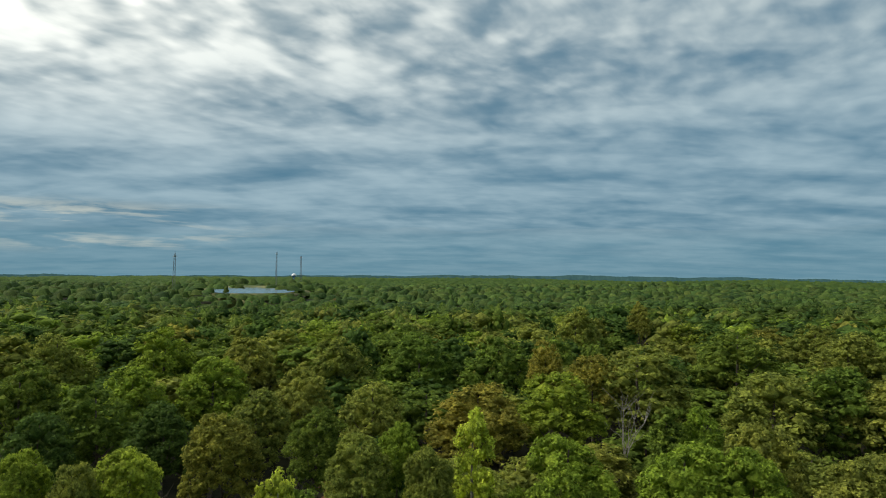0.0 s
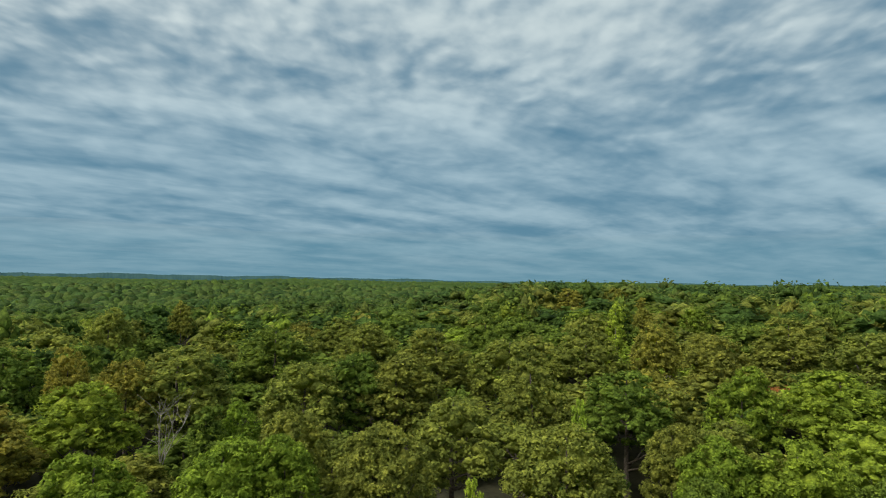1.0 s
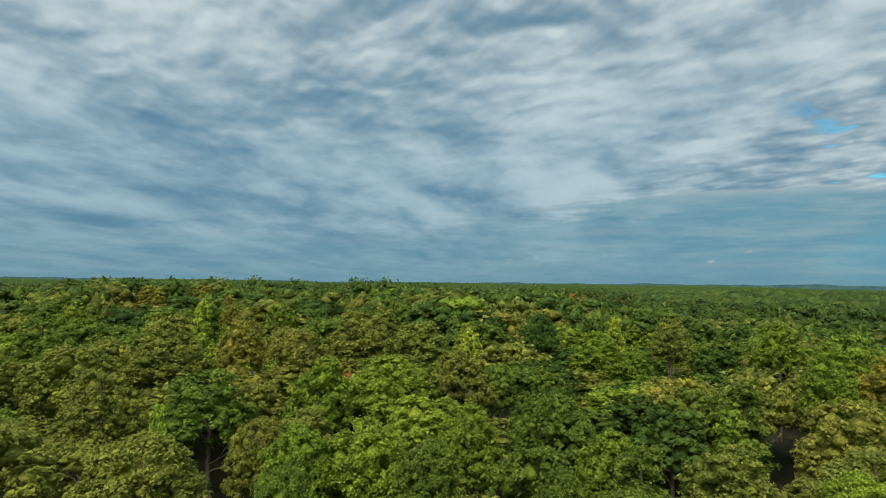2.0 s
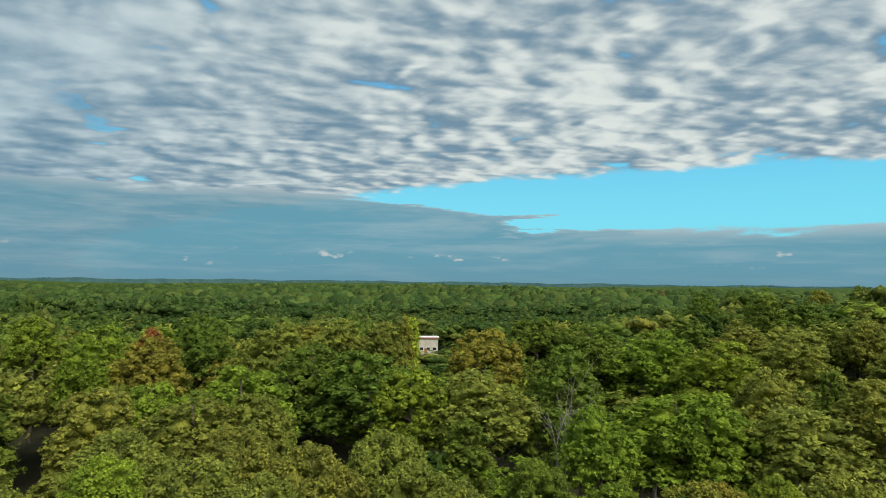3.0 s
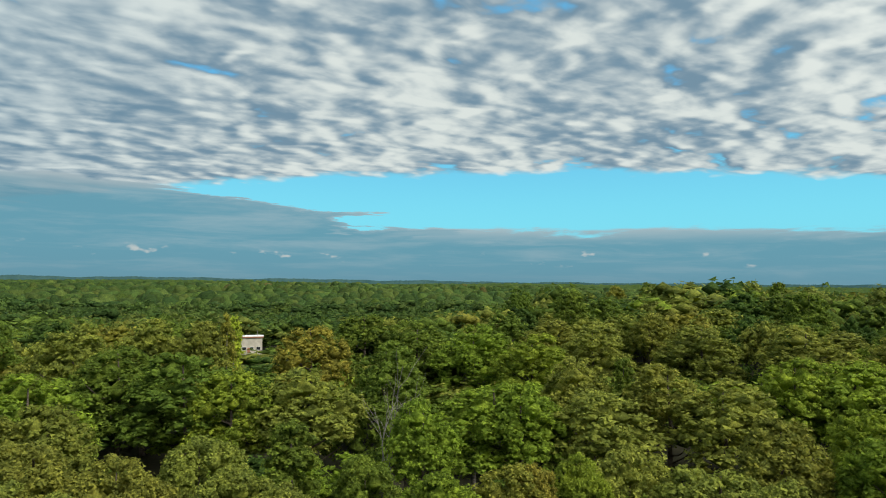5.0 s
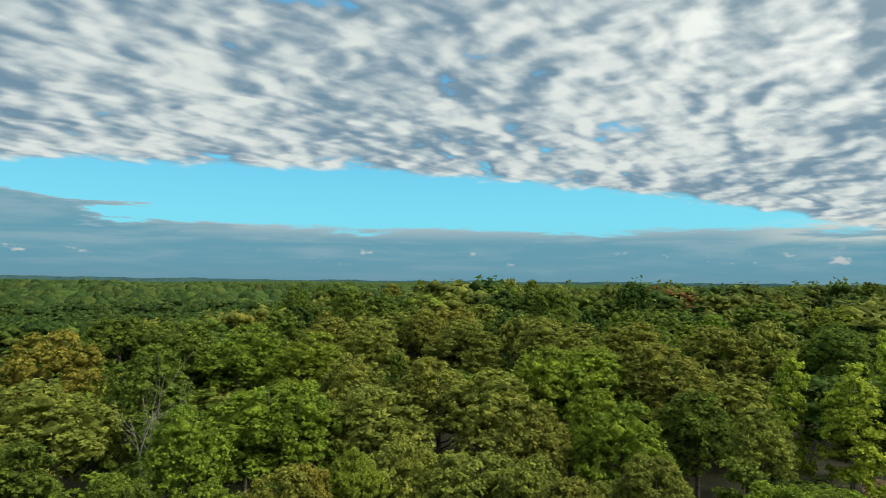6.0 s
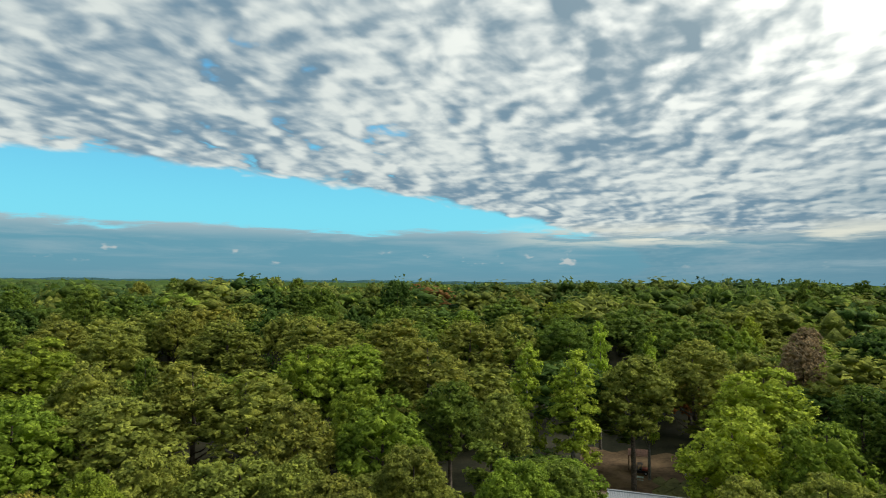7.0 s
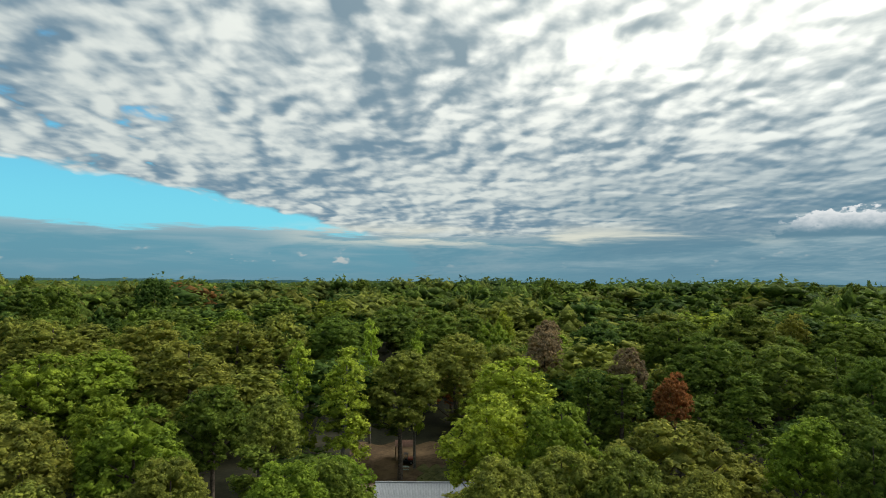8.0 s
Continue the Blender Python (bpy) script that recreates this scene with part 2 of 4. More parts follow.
def land(x, y):
    """Height of the ground."""
    x, y = np.asarray(x, float), np.asarray(y, float)
    r = np.hypot(x, y)
    h = swell(x, y) * step(90, 700, r) + 13.0 * step(500, 2200, r) * (0.5 + 0.5 * y / np.maximum(r, 1.0))
    h = h + bump(x, y, 170, 230, 60, 7.0) + bump(x, y, 190, 260, 60, 6.0) + bump(x, y, 240, 300, 80, 8.0) + bump(x, y, 212, 380, 90, 4.5) + bump(x, y, 60, 330, 90, 6.0)
    h = h + bump(x, y, 136.2, 262, 16, 10.5) - bump(x, y, 142, 420, 150, 12.0)
    belt = step(140, 260, r) * (1 - step(430, 620, r))
    h = h + 3.2 * belt * step(0.60, 0.80, (x * math.sin(radians(203)) + y * math.cos(radians(203))) / np.maximum(r, 1.0))
    h = h + 5.5 * belt * step(0.85, 0.96, (x * math.sin(radians(66)) + y * math.cos(radians(66))) / np.maximum(r, 1.0))
    h = h - bump(x, y, -17, 640, 150, 21.0)
    side, ahead = math.sin(radians(-16.8)), math.cos(radians(-16.8))
    shore = step(0.9, 1.3, np.hypot((x * ahead - y * side) / 92, (x * side + y * ahead - 1100) / 285))
    return h * shore + 11.0 * (1 - shore)


def at(heading, far):
    return far * math.sin(radians(heading)), far * math.cos(radians(heading))


def mesh_of(name, verts, tris, mat, tones=None):
    me = bpy.data.meshes.new(name)
    verts, tris = np.asarray(verts, np.float32), np.asarray(tris, np.int32)
    me.vertices.add(len(verts))
    me.vertices.foreach_set("co", verts.ravel())
    me.loops.add(tris.size)
    me.loops.foreach_set("vertex_index", tris.ravel())
    me.polygons.add(len(tris))
    me.polygons.foreach_set("loop_start", np.arange(0, tris.size, 3, dtype=np.int32))
    me.polygons.foreach_set("loop_total", np.full(len(tris), 3, np.int32))
    if tones is not None:
        layer = me.attributes.new("leaf_tone", "FLOAT_COLOR", "POINT")
        layer.data.foreach_set("color", np.asarray(tones, np.float32).ravel())
    me.update(calc_edges=True)
    me.materials.append(mat)
    return me


def polar_sheet(radii, steps, height):
    """A round sheet of rings and spokes with the given height function: vertices and triangles."""
    a = np.linspace(0, 2 * np.pi, steps, endpoint=False)
    rr, aa = np.meshgrid(radii, a, indexing="ij")
    xs, ys = rr * np.sin(aa), rr * np.cos(aa)
    v = np.stack([xs, ys, height(xs, ys)], -1).reshape(-1, 3)
    i, j = np.meshgrid(np.arange(len(radii) - 1), np.arange(steps), indexing="ij")
    k = (j + 1) % steps
    p, q, s, t = i * steps + j, (i + 1) * steps + j, (i + 1) * steps + k, i * steps + k
    f = np.concatenate([np.stack([p, s, q], -1).reshape(-1, 3), np.stack([p, t, s], -1).reshape(-1, 3)])
    return v, f


v, f = polar_sheet(np.concatenate([[0.0], np.geomspace(4, 4700, 92)]), 240, land)
tagged(new("ground", mesh_of("ground", v, f, FOREST_FLOOR)), "dark leaf-littered forest floor rolling to the horizon", "ground", kind="structure")


# ---- tree crowns and trunks ----
OCT_V = np.array([(1, 0, 0), (-1, 0, 0), (0, 1, 0), (0, -1, 0), (0, 0, 1), (0, 0, -1)], float)
OCT_F = np.array([(0, 2, 4), (2, 1, 4), (1, 3, 4), (3, 0, 4), (2, 0, 5), (1, 2, 5), (3, 1, 5), (0, 3, 5)])


def unit(a):
    return a / np.maximum(np.linalg.norm(a, axis=-1, keepdims=True), 1e-6)


def leaf_tris(centre, facing, size, rng):
    """Small bent leaf sprays as triangles at the centres, facing roughly outwards."""
    n = len(centre)
    nrm = unit(facing + rng.normal(0, 0.48, (n, 3)) + (0, 0, 0.25))
    side = unit(np.cross(nrm, rng.normal(0, 1, (n, 3))))
    along = np.cross(nrm, side)
    s = (size * rng.uniform(0.6, 1.35, n))[:, None]
    a = centre - side * s * 0.5 - along * s * 0.35
    b = centre + side * s * 0.5 - along * s * 0.35
    c = centre + along * s * 0.7 - nrm * s * 0.15
    return np.stack([a, b, c], 1).reshape(-1, 3), np.arange(3 * n).reshape(-1, 3)


def clumped(centres, radii, outward, per, size, rng, core=0.62):
    """Foliage puffs: a small lumpy core each, hidden under leaf sprays on its outer side."""
    n = len(centres)
    lump = OCT_V[None] * rng.uniform(0.8, 1.2, (n, len(OCT_V), 1)) * (radii * core)[:, None, None] * (1, 1, 0.8)
    cv = (lump + centres[:, None]).reshape(-1, 3)
    cf = (OCT_F[None] + np.arange(n)[:, None, None] * len(OCT_V)).reshape(-1, 3)
    d = unit(rng.normal(0, 1, (n, per, 3)) + outward[:, None] * 0.8 + (0, 0, 0.35))
    spot = centres[:, None] + d * (radii[:, None, None] * rng.uniform(0.55, 1.12, (n, per, 1))) * (1, 1, 0.85)
    lv, lf = leaf_tris(spot.reshape(-1, 3), d.reshape(-1, 3), size, rng)
    return np.concatenate([cv, lv]), np.concatenate([cf, lf + len(cv)])


def lobes_of(kind, rng):
    """Centres and radii of the big boughs of a crown one metre wide and one high, foot at z = 0."""
    if kind == "oak":
        n = 15
        i = np.arange(n) + 0.5
        zen = np.arccos(1 - 1.42 * i / n)
        az = np.pi * (1 + 5 ** 0.5) * i + rng.uniform(-0.5, 0.5, n)
        ways = np.stack([np.sin(zen) * np.cos(az), np.sin(zen) * np.sin(az), np.cos(zen)], -1)
        c = ways * rng.uniform(0.27, 0.35, (n, 1)) * (1, 1, 1.25) + (0, 0, 0.42)
        r = rng.uniform(0.145, 0.205, n)
    elif kind == "poplar":
        n = 17
        z = np.linspace(0.10, 0.90, n)
        az = np.arange(n) * 2.4 + rng.uniform(-0.4, 0.4, n)
        w = 0.30 * np.clip(1 - ((z - 0.30) / 0.68) ** 2, 0.02, 1) ** 0.8
        c = np.stack([w * np.cos(az), w * np.sin(az), z], -1)
        r = (0.10 + 0.30 * w) * rng.uniform(0.85, 1.15, n)
    else:
        n = 20
        z = np.linspace(0.12, 0.93, n)
        az = np.arange(n) * 2.4 + rng.uniform(-0.4, 0.4, n)
        w = 0.34 * (1 - z * 0.86) ** 0.7
        c = np.stack([w * np.cos(az), w * np.sin(az), z], -1)
        r = rng.uniform(0.11, 0.17, n) * (1.1 - 0.35 * z)
    return c, r


def crown_shape(kind, count, rng, aspect):
    """Puff centres, sizes and outward ways spread over the boughs' outer faces; aspect is height over width."""
    lc, lr = lobes_of(kind, rng)
    grow = (1, 1, 1 / aspect * (1.0 if kind != "oak" else 1.15))
    share = lr ** 2 / (lr ** 2).sum()
    d, c = [], []
    for _ in range(40):
        pick = rng.choice(len(lc), count * 2, p=share)
        way = unit(rng.normal(0, 1, (count * 2, 3)) + unit(lc[pick] - (0, 0, 0.35)) * 0.55 + (0, 0, 0.25))
        spot = lc[pick] + way * lr[pick][:, None] * grow
        inside = (np.linalg.norm((spot[:, None] - lc[None]) / (lr[None, :, None] * np.array(grow)), axis=2) < 0.90).sum(1) > 0
        keep = ~inside & (way[:, 2] > -0.55)
        c.append(spot[keep])
        d.append(way[keep])
        if sum(map(len, c)) > count * 3:
            break
    c, d = np.concatenate(c), np.concatenate(d)
    # spread them evenly: drop those too close to one kept before
    flat = c * (1, 1, aspect)
    gap = {"oak": 1.6, "poplar": 1.9, "pine": 1.75}[kind] / math.sqrt(count)
    kept = []
    for i in range(len(c)):
        if not kept or (((flat[kept] - flat[i]) ** 2).sum(1) > (gap * 0.62) ** 2).all():
            kept.append(i)
            if len(kept) == count:
                break
    c, d = c[kept], d[kept]
    return c, gap * rng.uniform(0.50, 0.88, len(c)), d


def crown_mesh(kind, seed, wide, high, clumps, per, size):
    rng = np.random.default_rng(seed)
    c, r, d = crown_shape(kind, clumps, rng, high / wide)
    v, f = clumped(c * (wide, wide, high), r * wide, d, per, size, rng)
    # the dim inside of each bough
    lc, lr = lobes_of(kind, np.random.default_rng(seed))
    pieces = [(v, f)]
    for p, q in zip(lc, lr):
        pieces.append((OCT_V * (q * wide * 0.74) * rng.uniform(0.85, 1.1, (6, 1)) + p * (wide, wide, high), OCT_F))
    v, f = joined(pieces)
    return mesh_of(kind + "_crown", v, f, LEAVES)


def tube(points, radii, sides=6):
    """A tapering limb along points."""
    p, r = np.array(points, float), np.array(radii, float)
    rings = []
    for i in range(len(p)):
        t = unit(p[min(i + 1, len(p) - 1)] - p[max(i - 1, 0)])
        s = unit(np.cross(t, (0.31, 0.95, 0.05)))
        o = np.cross(t, s)
        a = np.linspace(0, 2 * np.pi, sides, endpoint=False)[:, None]
        rings.append(p[i] + r[i] * (np.cos(a) * s + np.sin(a) * o))
    v = np.concatenate(rings)
    f = []
    for i in range(len(p) - 1):
        for j in range(sides):
            k = (j + 1) % sides
            a, b, c, d = i * sides + j, i * sides + k, (i + 1) * sides + k, (i + 1) * sides + j
            f += [(a, b, c), (a, c, d)]
    return v, np.array(f)


def joined(pieces):
    vs, fs, n = [], [], 0
    for v, f in pieces:
        vs.append(v)
        fs.append(f + n)
        n += len(v)
    return np.concatenate(vs), np.concatenate(fs)


def trunk_mesh(kind, seed, high, crown_foot, wide, mat):
    """A trunk up into the crown, with main limbs that fork off it."""
    rng = np.random.default_rng(seed)
    r0 = 0.014 * high + 0.05
    zs = np.linspace(-0.6, high * 0.93, 7)
    bend = np.cumsum(rng.normal(0, 0.10, (7, 2)), 0)
    line = np.column_stack([bend, zs])
    pieces = [tube(line, r0 * np.linspace(1.15, 0.18, 7))]
    for i in range(7 if kind == "oak" else 5):
        t = rng.uniform(0.0, 0.6)
        z = crown_foot * 0.9 + t * (high - crown_foot) * 0.8
        a = rng.uniform(0, 2 * np.pi)
        base = np.array([np.interp(z, zs, line[:, 0]), np.interp(z, zs, line[:, 1]), z])
        out = np.array([math.cos(a), math.sin(a), 0.0])
        reach = wide * rng.uniform(0.28, 0.42) * (1 if kind == "oak" else 0.6)
        tip = base + out * reach + (0, 0, reach * rng.uniform(0.5, 1.1))
        knee = (base + tip) / 2 + (0, 0, -0.1 * reach) + rng.normal(0, 0.15, 3)
        pieces.append(tube([base, knee, tip], [r0 * 0.45, r0 * 0.3, r0 * 0.07], 5))
    v, f = joined(pieces)
    return mesh_of("trunk", v, f, mat)


# each kind: crown width, crown height, whole height, bark
KINDS = {"oak": (9.0, 13.6, 20.0, BARK), "poplar": (6.0, 17.0, 22.0, PALE_BARK), "pine": (5.5, 13.0, 21.0, BARK)}
NAMES = {"oak": "oak_tree", "poplar": "tulip_poplar_tree", "pine": "pine_tree"}
CROWNS, TRUNKS = {}, {}
for kind, (wide, high, whole, bark) in KINDS.items():
    for s in range(4):
        near_size = {"oak": (190, 52, 0.27), "poplar": (170, 44, 0.27), "pine": (130, 48, 0.26)}[kind]
        mid_size = {"oak": (140, 28, 0.34), "poplar": (120, 28, 0.33), "pine": (90, 28, 0.32)}[kind]
        CROWNS[kind, "near", s] = crown_mesh(kind, 11 + s, wide, high, *near_size)
        CROWNS[kind, "low", s] = crown_mesh(kind, 71 + s, wide, high, 64, 18, 0.5)
        CROWNS[kind, "mid", s] = crown_mesh(kind, 31 + s, wide, high, *mid_size)
        TRUNKS[kind, s] = trunk_mesh(kind, 51 + s, whole, whole - high, wide, bark)

LABELS = {
    "olive": "broad rounded tree with dull olive-green leaves in the wood",
    "green": "broad leafy tree with deep green leaves in the wood",
    "bright": "broad tree with fresh bright green leaves in the wood",
    "lime": "tree with light yellow-green leaves standing in the wood",
    "gold": "tree turning golden brown in the green wood",
    "rust": "small tree with rust-red autumn leaves in the wood",
    "dark": "dark green dense tree standing in the wood",
    "grey": "half-bare tree with dry grey-brown twigs in the wood",
}
TONES = {
    "olive": (0.233, 0.262, 0.058), "green": (0.141, 0.205, 0.037), "bright": (0.222, 0.308, 0.042), "lime": (0.370, 0.464, 0.064),
    "gold": (0.265, 0.262, 0.054), "rust": (0.340, 0.144, 0.060), "dark": (0.078, 0.137, 0.032), "grey": (0.266, 0.201, 0.136),
}
SIBLINGS = {}
PLANTED, HEIGHTS, SHOWN = [], [], []
planting = random.Random(5)


def plant(kind, x, y, top, wide, tone, detail=""):
    """One tree with its foot on the land: kind, place, height, crown width and leaf tone."""
    base_wide, base_high, whole, _ = KINDS[kind]
    s = planting.randrange(4)
    far = math.hypot(x, y)
    level = detail or ("near" if far < 70 else "mid")
    turn, jitter = planting.uniform(0, 360), planting.uniform(0.88, 1.12)
    foot = float(land(x, y))
    top = min(top, 34.6 + 0.005 * far - foot)
    tree = new(NAMES[kind])
    tagged(tree, LABELS[tone], "tree", "trees of the wood")
    k, h = wide / base_wide, top / whole
    tree.matrix_world = pose(x, y, foot, 0, 0, turn) @ Matrix.Diagonal((k, k, h, 1))
    crown = new("crown", CROWNS[kind, level, s])
    squat = min(1.0, max(0.62, 1.45 * wide / (base_high * h))) if kind == "oak" else 1.0
    crown.parent, crown.location, crown.scale = tree, (0, 0, whole - base_high * squat), (1, 1, squat)
    r, g, b = TONES[tone]
    crown.color = (r * jitter * planting.uniform(0.93, 1.07), g * jitter, b * jitter, 1)
    trunk = new("trunk", TRUNKS[kind, s])
    trunk.parent = tree
    PLANTED.append((x, y, wide))
    SHOWN.append({"oak": 0.80 * wide, "poplar": 0.70 * top, "pine": 0.5 * top}[kind])
    HEIGHTS.append(top)
    return tree


# ---- trees that stand out ----
def stand(kind, heading, far, crest, wide, tone):
    """A tree by its bearing from the camera and a distance fitted to its view, with its top at a height over the datum.
    """
    x, y = at(heading, far)
    plant(kind, x, y, crest - float(land(x, y)), wide, tone)


stand("oak", 109.4, 91, 20.5, 11.9, "olive")
stand("oak", 113.2, 96, 20.7, 9.1, "bright")
stand("oak", 116.4, 82, 20.5, 13.4, "olive")
stand("oak", 121.2, 83, 20.5, 10.7, "olive")
stand("oak", 120.4, 64, 20.5, 11.0, "olive")
stand("oak", 111.0, 65, 20.5, 10.3, "olive")
stand("oak", 126.4, 55, 20.5, 8.3, "olive")
stand("oak", 116.6, 54, 20.5, 8.2, "olive")
stand("oak", 110.0, 56, 20.5, 6.6, "bright")
stand("oak", 122.3, 47, 20.5, 5.4, "olive")
stand("oak", 120.2, 98, 21.2, 14.9, "bright")
stand("oak", 112.7, 126, 24.7, 12.9, "gold")
stand("oak", 112.8, 137, 25.4, 5.9, "rust")
stand("oak", 109.3, 138, 25.4, 11.5, "bright")
stand("oak", 107.9, 112, 23.4, 7.5, "bright")
stand("oak", 126.1, 115, 23.8, 15.0, "green")
stand("oak", 131.0, 105, 22.5, 17.0, "green")
stand("oak", 135.0, 99, 21.4, 12.5, "bright")
stand("oak", 141.6, 136, 25.4, 14.8, "gold")
stand("oak", 141.2, 97, 20.9, 15.9, "olive")
stand("pine", 140.2, 63, 20.5, 7.0, "green")
stand("oak", 132.6, 61, 20.5, 7.8, "olive")
stand("oak", 135.7, 50, 20.5, 7.0, "olive")
stand("oak", 139.2, 45, 20.5, 5.5, "olive")
stand("oak", 150.9, 137, 25.4, 17.0, "green")
stand("oak", 156.3, 132, 25.1, 17.0, "bright")
stand("oak", 148.3, 110, 23.3, 13.0, "green")
stand("oak", 151.4, 73, 20.5, 7.9, "bright")
stand("oak", 158.2, 89, 20.5, 17.0, "bright")
stand("oak", 159.6, 49, 20.5, 7.5, "gold")
stand("oak", 153.4, 46, 20.5, 6.4, "bright")
stand("oak", 146.4, 51, 20.5, 5.7, "green")
stand("oak", 128.0, 141, 25.6, 14.9, "olive")
stand("oak", 116.7, 156, 26.2, 14.0, "green")
stand("oak", 122.8, 135, 25.3, 15.0, "olive")
stand("oak", 132.0, 136, 25.3, 12.1, "olive")
stand("poplar", 134.4, 168, 26.0, 4.8, "gold")
stand("oak", 146.3, 164, 26.4, 16.3, "green")
stand("oak", 161.5, 120, 24.3, 15.5, "bright")
stand("oak", 160.6, 85, 20.5, 11.7, "bright")
stand("oak", 167.0, 87, 20.5, 15.5, "olive")
stand("oak", 165.3, 103, 22.2, 11.4, "olive")
stand("pine", 169.2, 104, 22.4, 5.1, "green")
stand("oak", 172.9, 101, 21.8, 13.7, "olive")
stand("oak", 177.5, 95, 20.6, 15.8, "olive")
stand("oak", 181.3, 76, 20.5, 10.2, "olive")
stand("oak", 182.5, 109, 23.1, 11.7, "bright")
stand("oak", 186.7, 113, 23.6, 15.2, "bright")
stand("oak", 193.1, 114, 23.7, 17.0, "olive")
stand("oak", 189.3, 75, 20.5, 11.0, "bright")
stand("oak", 187.0, 83, 20.5, 8.3, "bright")
stand("oak", 195.4, 91, 20.5, 10.8, "green")
stand("oak", 200.0, 80, 20.5, 7.3, "olive")
stand("poplar", 202.3, 105, 24.7, 5.9, "lime")
stand("poplar", 206.3, 101, 24.0, 7.9, "lime")
stand("oak", 211.4, 109, 23.0, 13.2, "olive")
stand("oak", 216.4, 119, 24.2, 15.1, "olive")
stand("oak", 201.1, 51, 20.5, 6.6, "bright")
stand("oak", 221.5, 103, 22.1, 14.1, "lime")
stand("oak", 219.4, 77, 20.5, 10.8, "lime")
stand("oak", 225.7, 74, 20.5, 9.3, "bright")
stand("oak", 220.6, 50, 20.5, 6.7, "olive")
stand("oak", 226.1, 56, 20.5, 8.5, "olive")
stand("oak", 176.7, 54, 20.5, 11.5, "olive")
stand("oak", 169.6, 56, 20.5, 8.0, "olive")
stand("oak", 165.6, 52, 20.5, 4.7, "bright")
stand("oak", 161.2, 49, 20.5, 4.6, "gold")
stand("oak", 185.4, 46, 20.5, 6.9, "olive")
stand("oak", 191.9, 55, 20.5, 6.1, "olive")
stand("oak", 181.4, 51, 20.5, 6.9, "olive")
stand("poplar", 208.6, 131, 26.7, 4.8, "lime")
stand("poplar", 212.7, 115, 25.7, 4.2, "lime")
stand("oak", 220.8, 167, 26.5, 5.4, "lime")
stand("oak", 224.3, 125, 24.6, 7.3, "grey")
stand("oak", 175.5, 148, 25.9, 17.0, "olive")
stand("oak", 171.0, 169, 26.6, 15.4, "olive")
stand("oak", 183.1, 147, 25.8, 17.0, "olive")
stand("oak", 196.9, 149, 25.9, 16.2, "olive")
stand("oak", 205.6, 153, 26.1, 15.0, "green")
stand("oak", 190.2, 141, 25.6, 16.6, "olive")
stand("oak", 214.2, 160, 26.3, 16.4, "green")
stand("oak", 162.9, 153, 26.1, 16.5, "olive")
stand("oak", 166.8, 135, 25.3, 15.1, "olive")
stand("oak", 235.2, 98, 21.2, 5.2, "rust")
stand("oak", 231.6, 113, 23.6, 5.9, "grey")
stand("oak", 224.5, 138, 25.4, 6.8, "grey")
stand("oak", 235.1, 71, 20.5, 12.9, "olive")
stand("oak", 236.9, 50, 20.5, 8.2, "olive")
stand("oak", 231.4, 55, 20.5, 7.4, "olive")
stand("oak", 243.3, 124, 24.6, 16.8, "green")
stand("pine", 240.8, 99, 21.5, 9.0, "green")
stand("oak", 245.2, 79, 20.5, 8.7, "bright")
stand("oak", 247.3, 96, 20.7, 11.1, "green")
stand("oak", 249.5, 118, 24.1, 11.5, "green")
stand("oak", 249.5, 72, 20.5, 7.1, "green")
stand("oak", 244.2, 182, 26.9, 8.6, "gold")
stand("oak", 237.9, 127, 24.8, 14.9, "green")
stand("oak", 247.9, 180, 26.8, 17.0, "green")
stand("pine", 231.0, 97, 20.9, 9.0, "green")
stand("pine", 228.1, 98, 21.3, 7.9, "green")
stand("oak", 241.3, 169, 26.6, 17.0, "olive")
stand("oak", 235.7, 162, 26.4, 17.0, "green")
stand("oak", 340.1, 105, 22.5, 11.6, "bright")
stand("oak", 331.3, 89, 20.5, 10.7, "green")
stand("oak", 336.2, 78, 20.5, 7.2, "dark")
stand("oak", 340.9, 68, 20.5, 7.6, "gold")
stand("oak", 333.8, 57, 20.5, 5.2, "lime")
stand("poplar", 345.5, 40, 23.0, 4.0, "lime")
stand("oak", 326.5, 61, 20.5, 4.7, "bright")
stand("oak", 329.9, 55, 20.5, 4.0, "olive")
stand("oak", 347.3, 96, 20.7, 10.2, "olive")
stand("oak", 343.7, 83, 20.5, 8.0, "olive")
stand("oak", 3.5, 87, 20.5, 13.5, "gold")
stand("oak", 10.6, 95, 20.6, 12.9, "bright")
stand("oak", 17.4, 109, 23.1, 16.0, "olive")
stand("poplar", 3.0, 57, 23.0, 4.7, "lime")
stand("oak", 356.1, 61, 20.5, 4.5, "bright")
stand("oak", 352.8, 57, 20.5, 6.3, "olive")
stand("oak", 353.8, 87, 20.5, 10.3, "olive")
stand("oak", 11.1, 57, 20.5, 9.9, "bright")
stand("oak", 21.2, 59, 20.5, 10.1, "bright")
stand("oak", 26.1, 59, 20.5, 6.4, "bright")
stand("oak", 27.0, 71, 20.5, 7.0, "olive")
stand("oak", 33.8, 61, 20.5, 6.1, "olive")
stand("oak", 27.8, 102, 22.0, 13.9, "olive")
stand("oak", 32.1, 107, 22.8, 12.3, "green")
stand("pine", 19.6, 72, 20.5, 5.6, "green")
stand("oak", 22.5, 74, 20.5, 5.0, "bright")
stand("oak", 328.4, 122, 24.5, 10.4, "olive")
stand("oak", 336.1, 126, 24.7, 12.5, "bright")
stand("oak", 357.8, 123, 24.5, 13.4, "green")
stand("oak", 326.3, 103, 22.3, 10.2, "green")
stand("oak", 334.0, 101, 21.8, 9.1, "bright")
stand("oak", 350.7, 117, 24.0, 11.5, "olive")
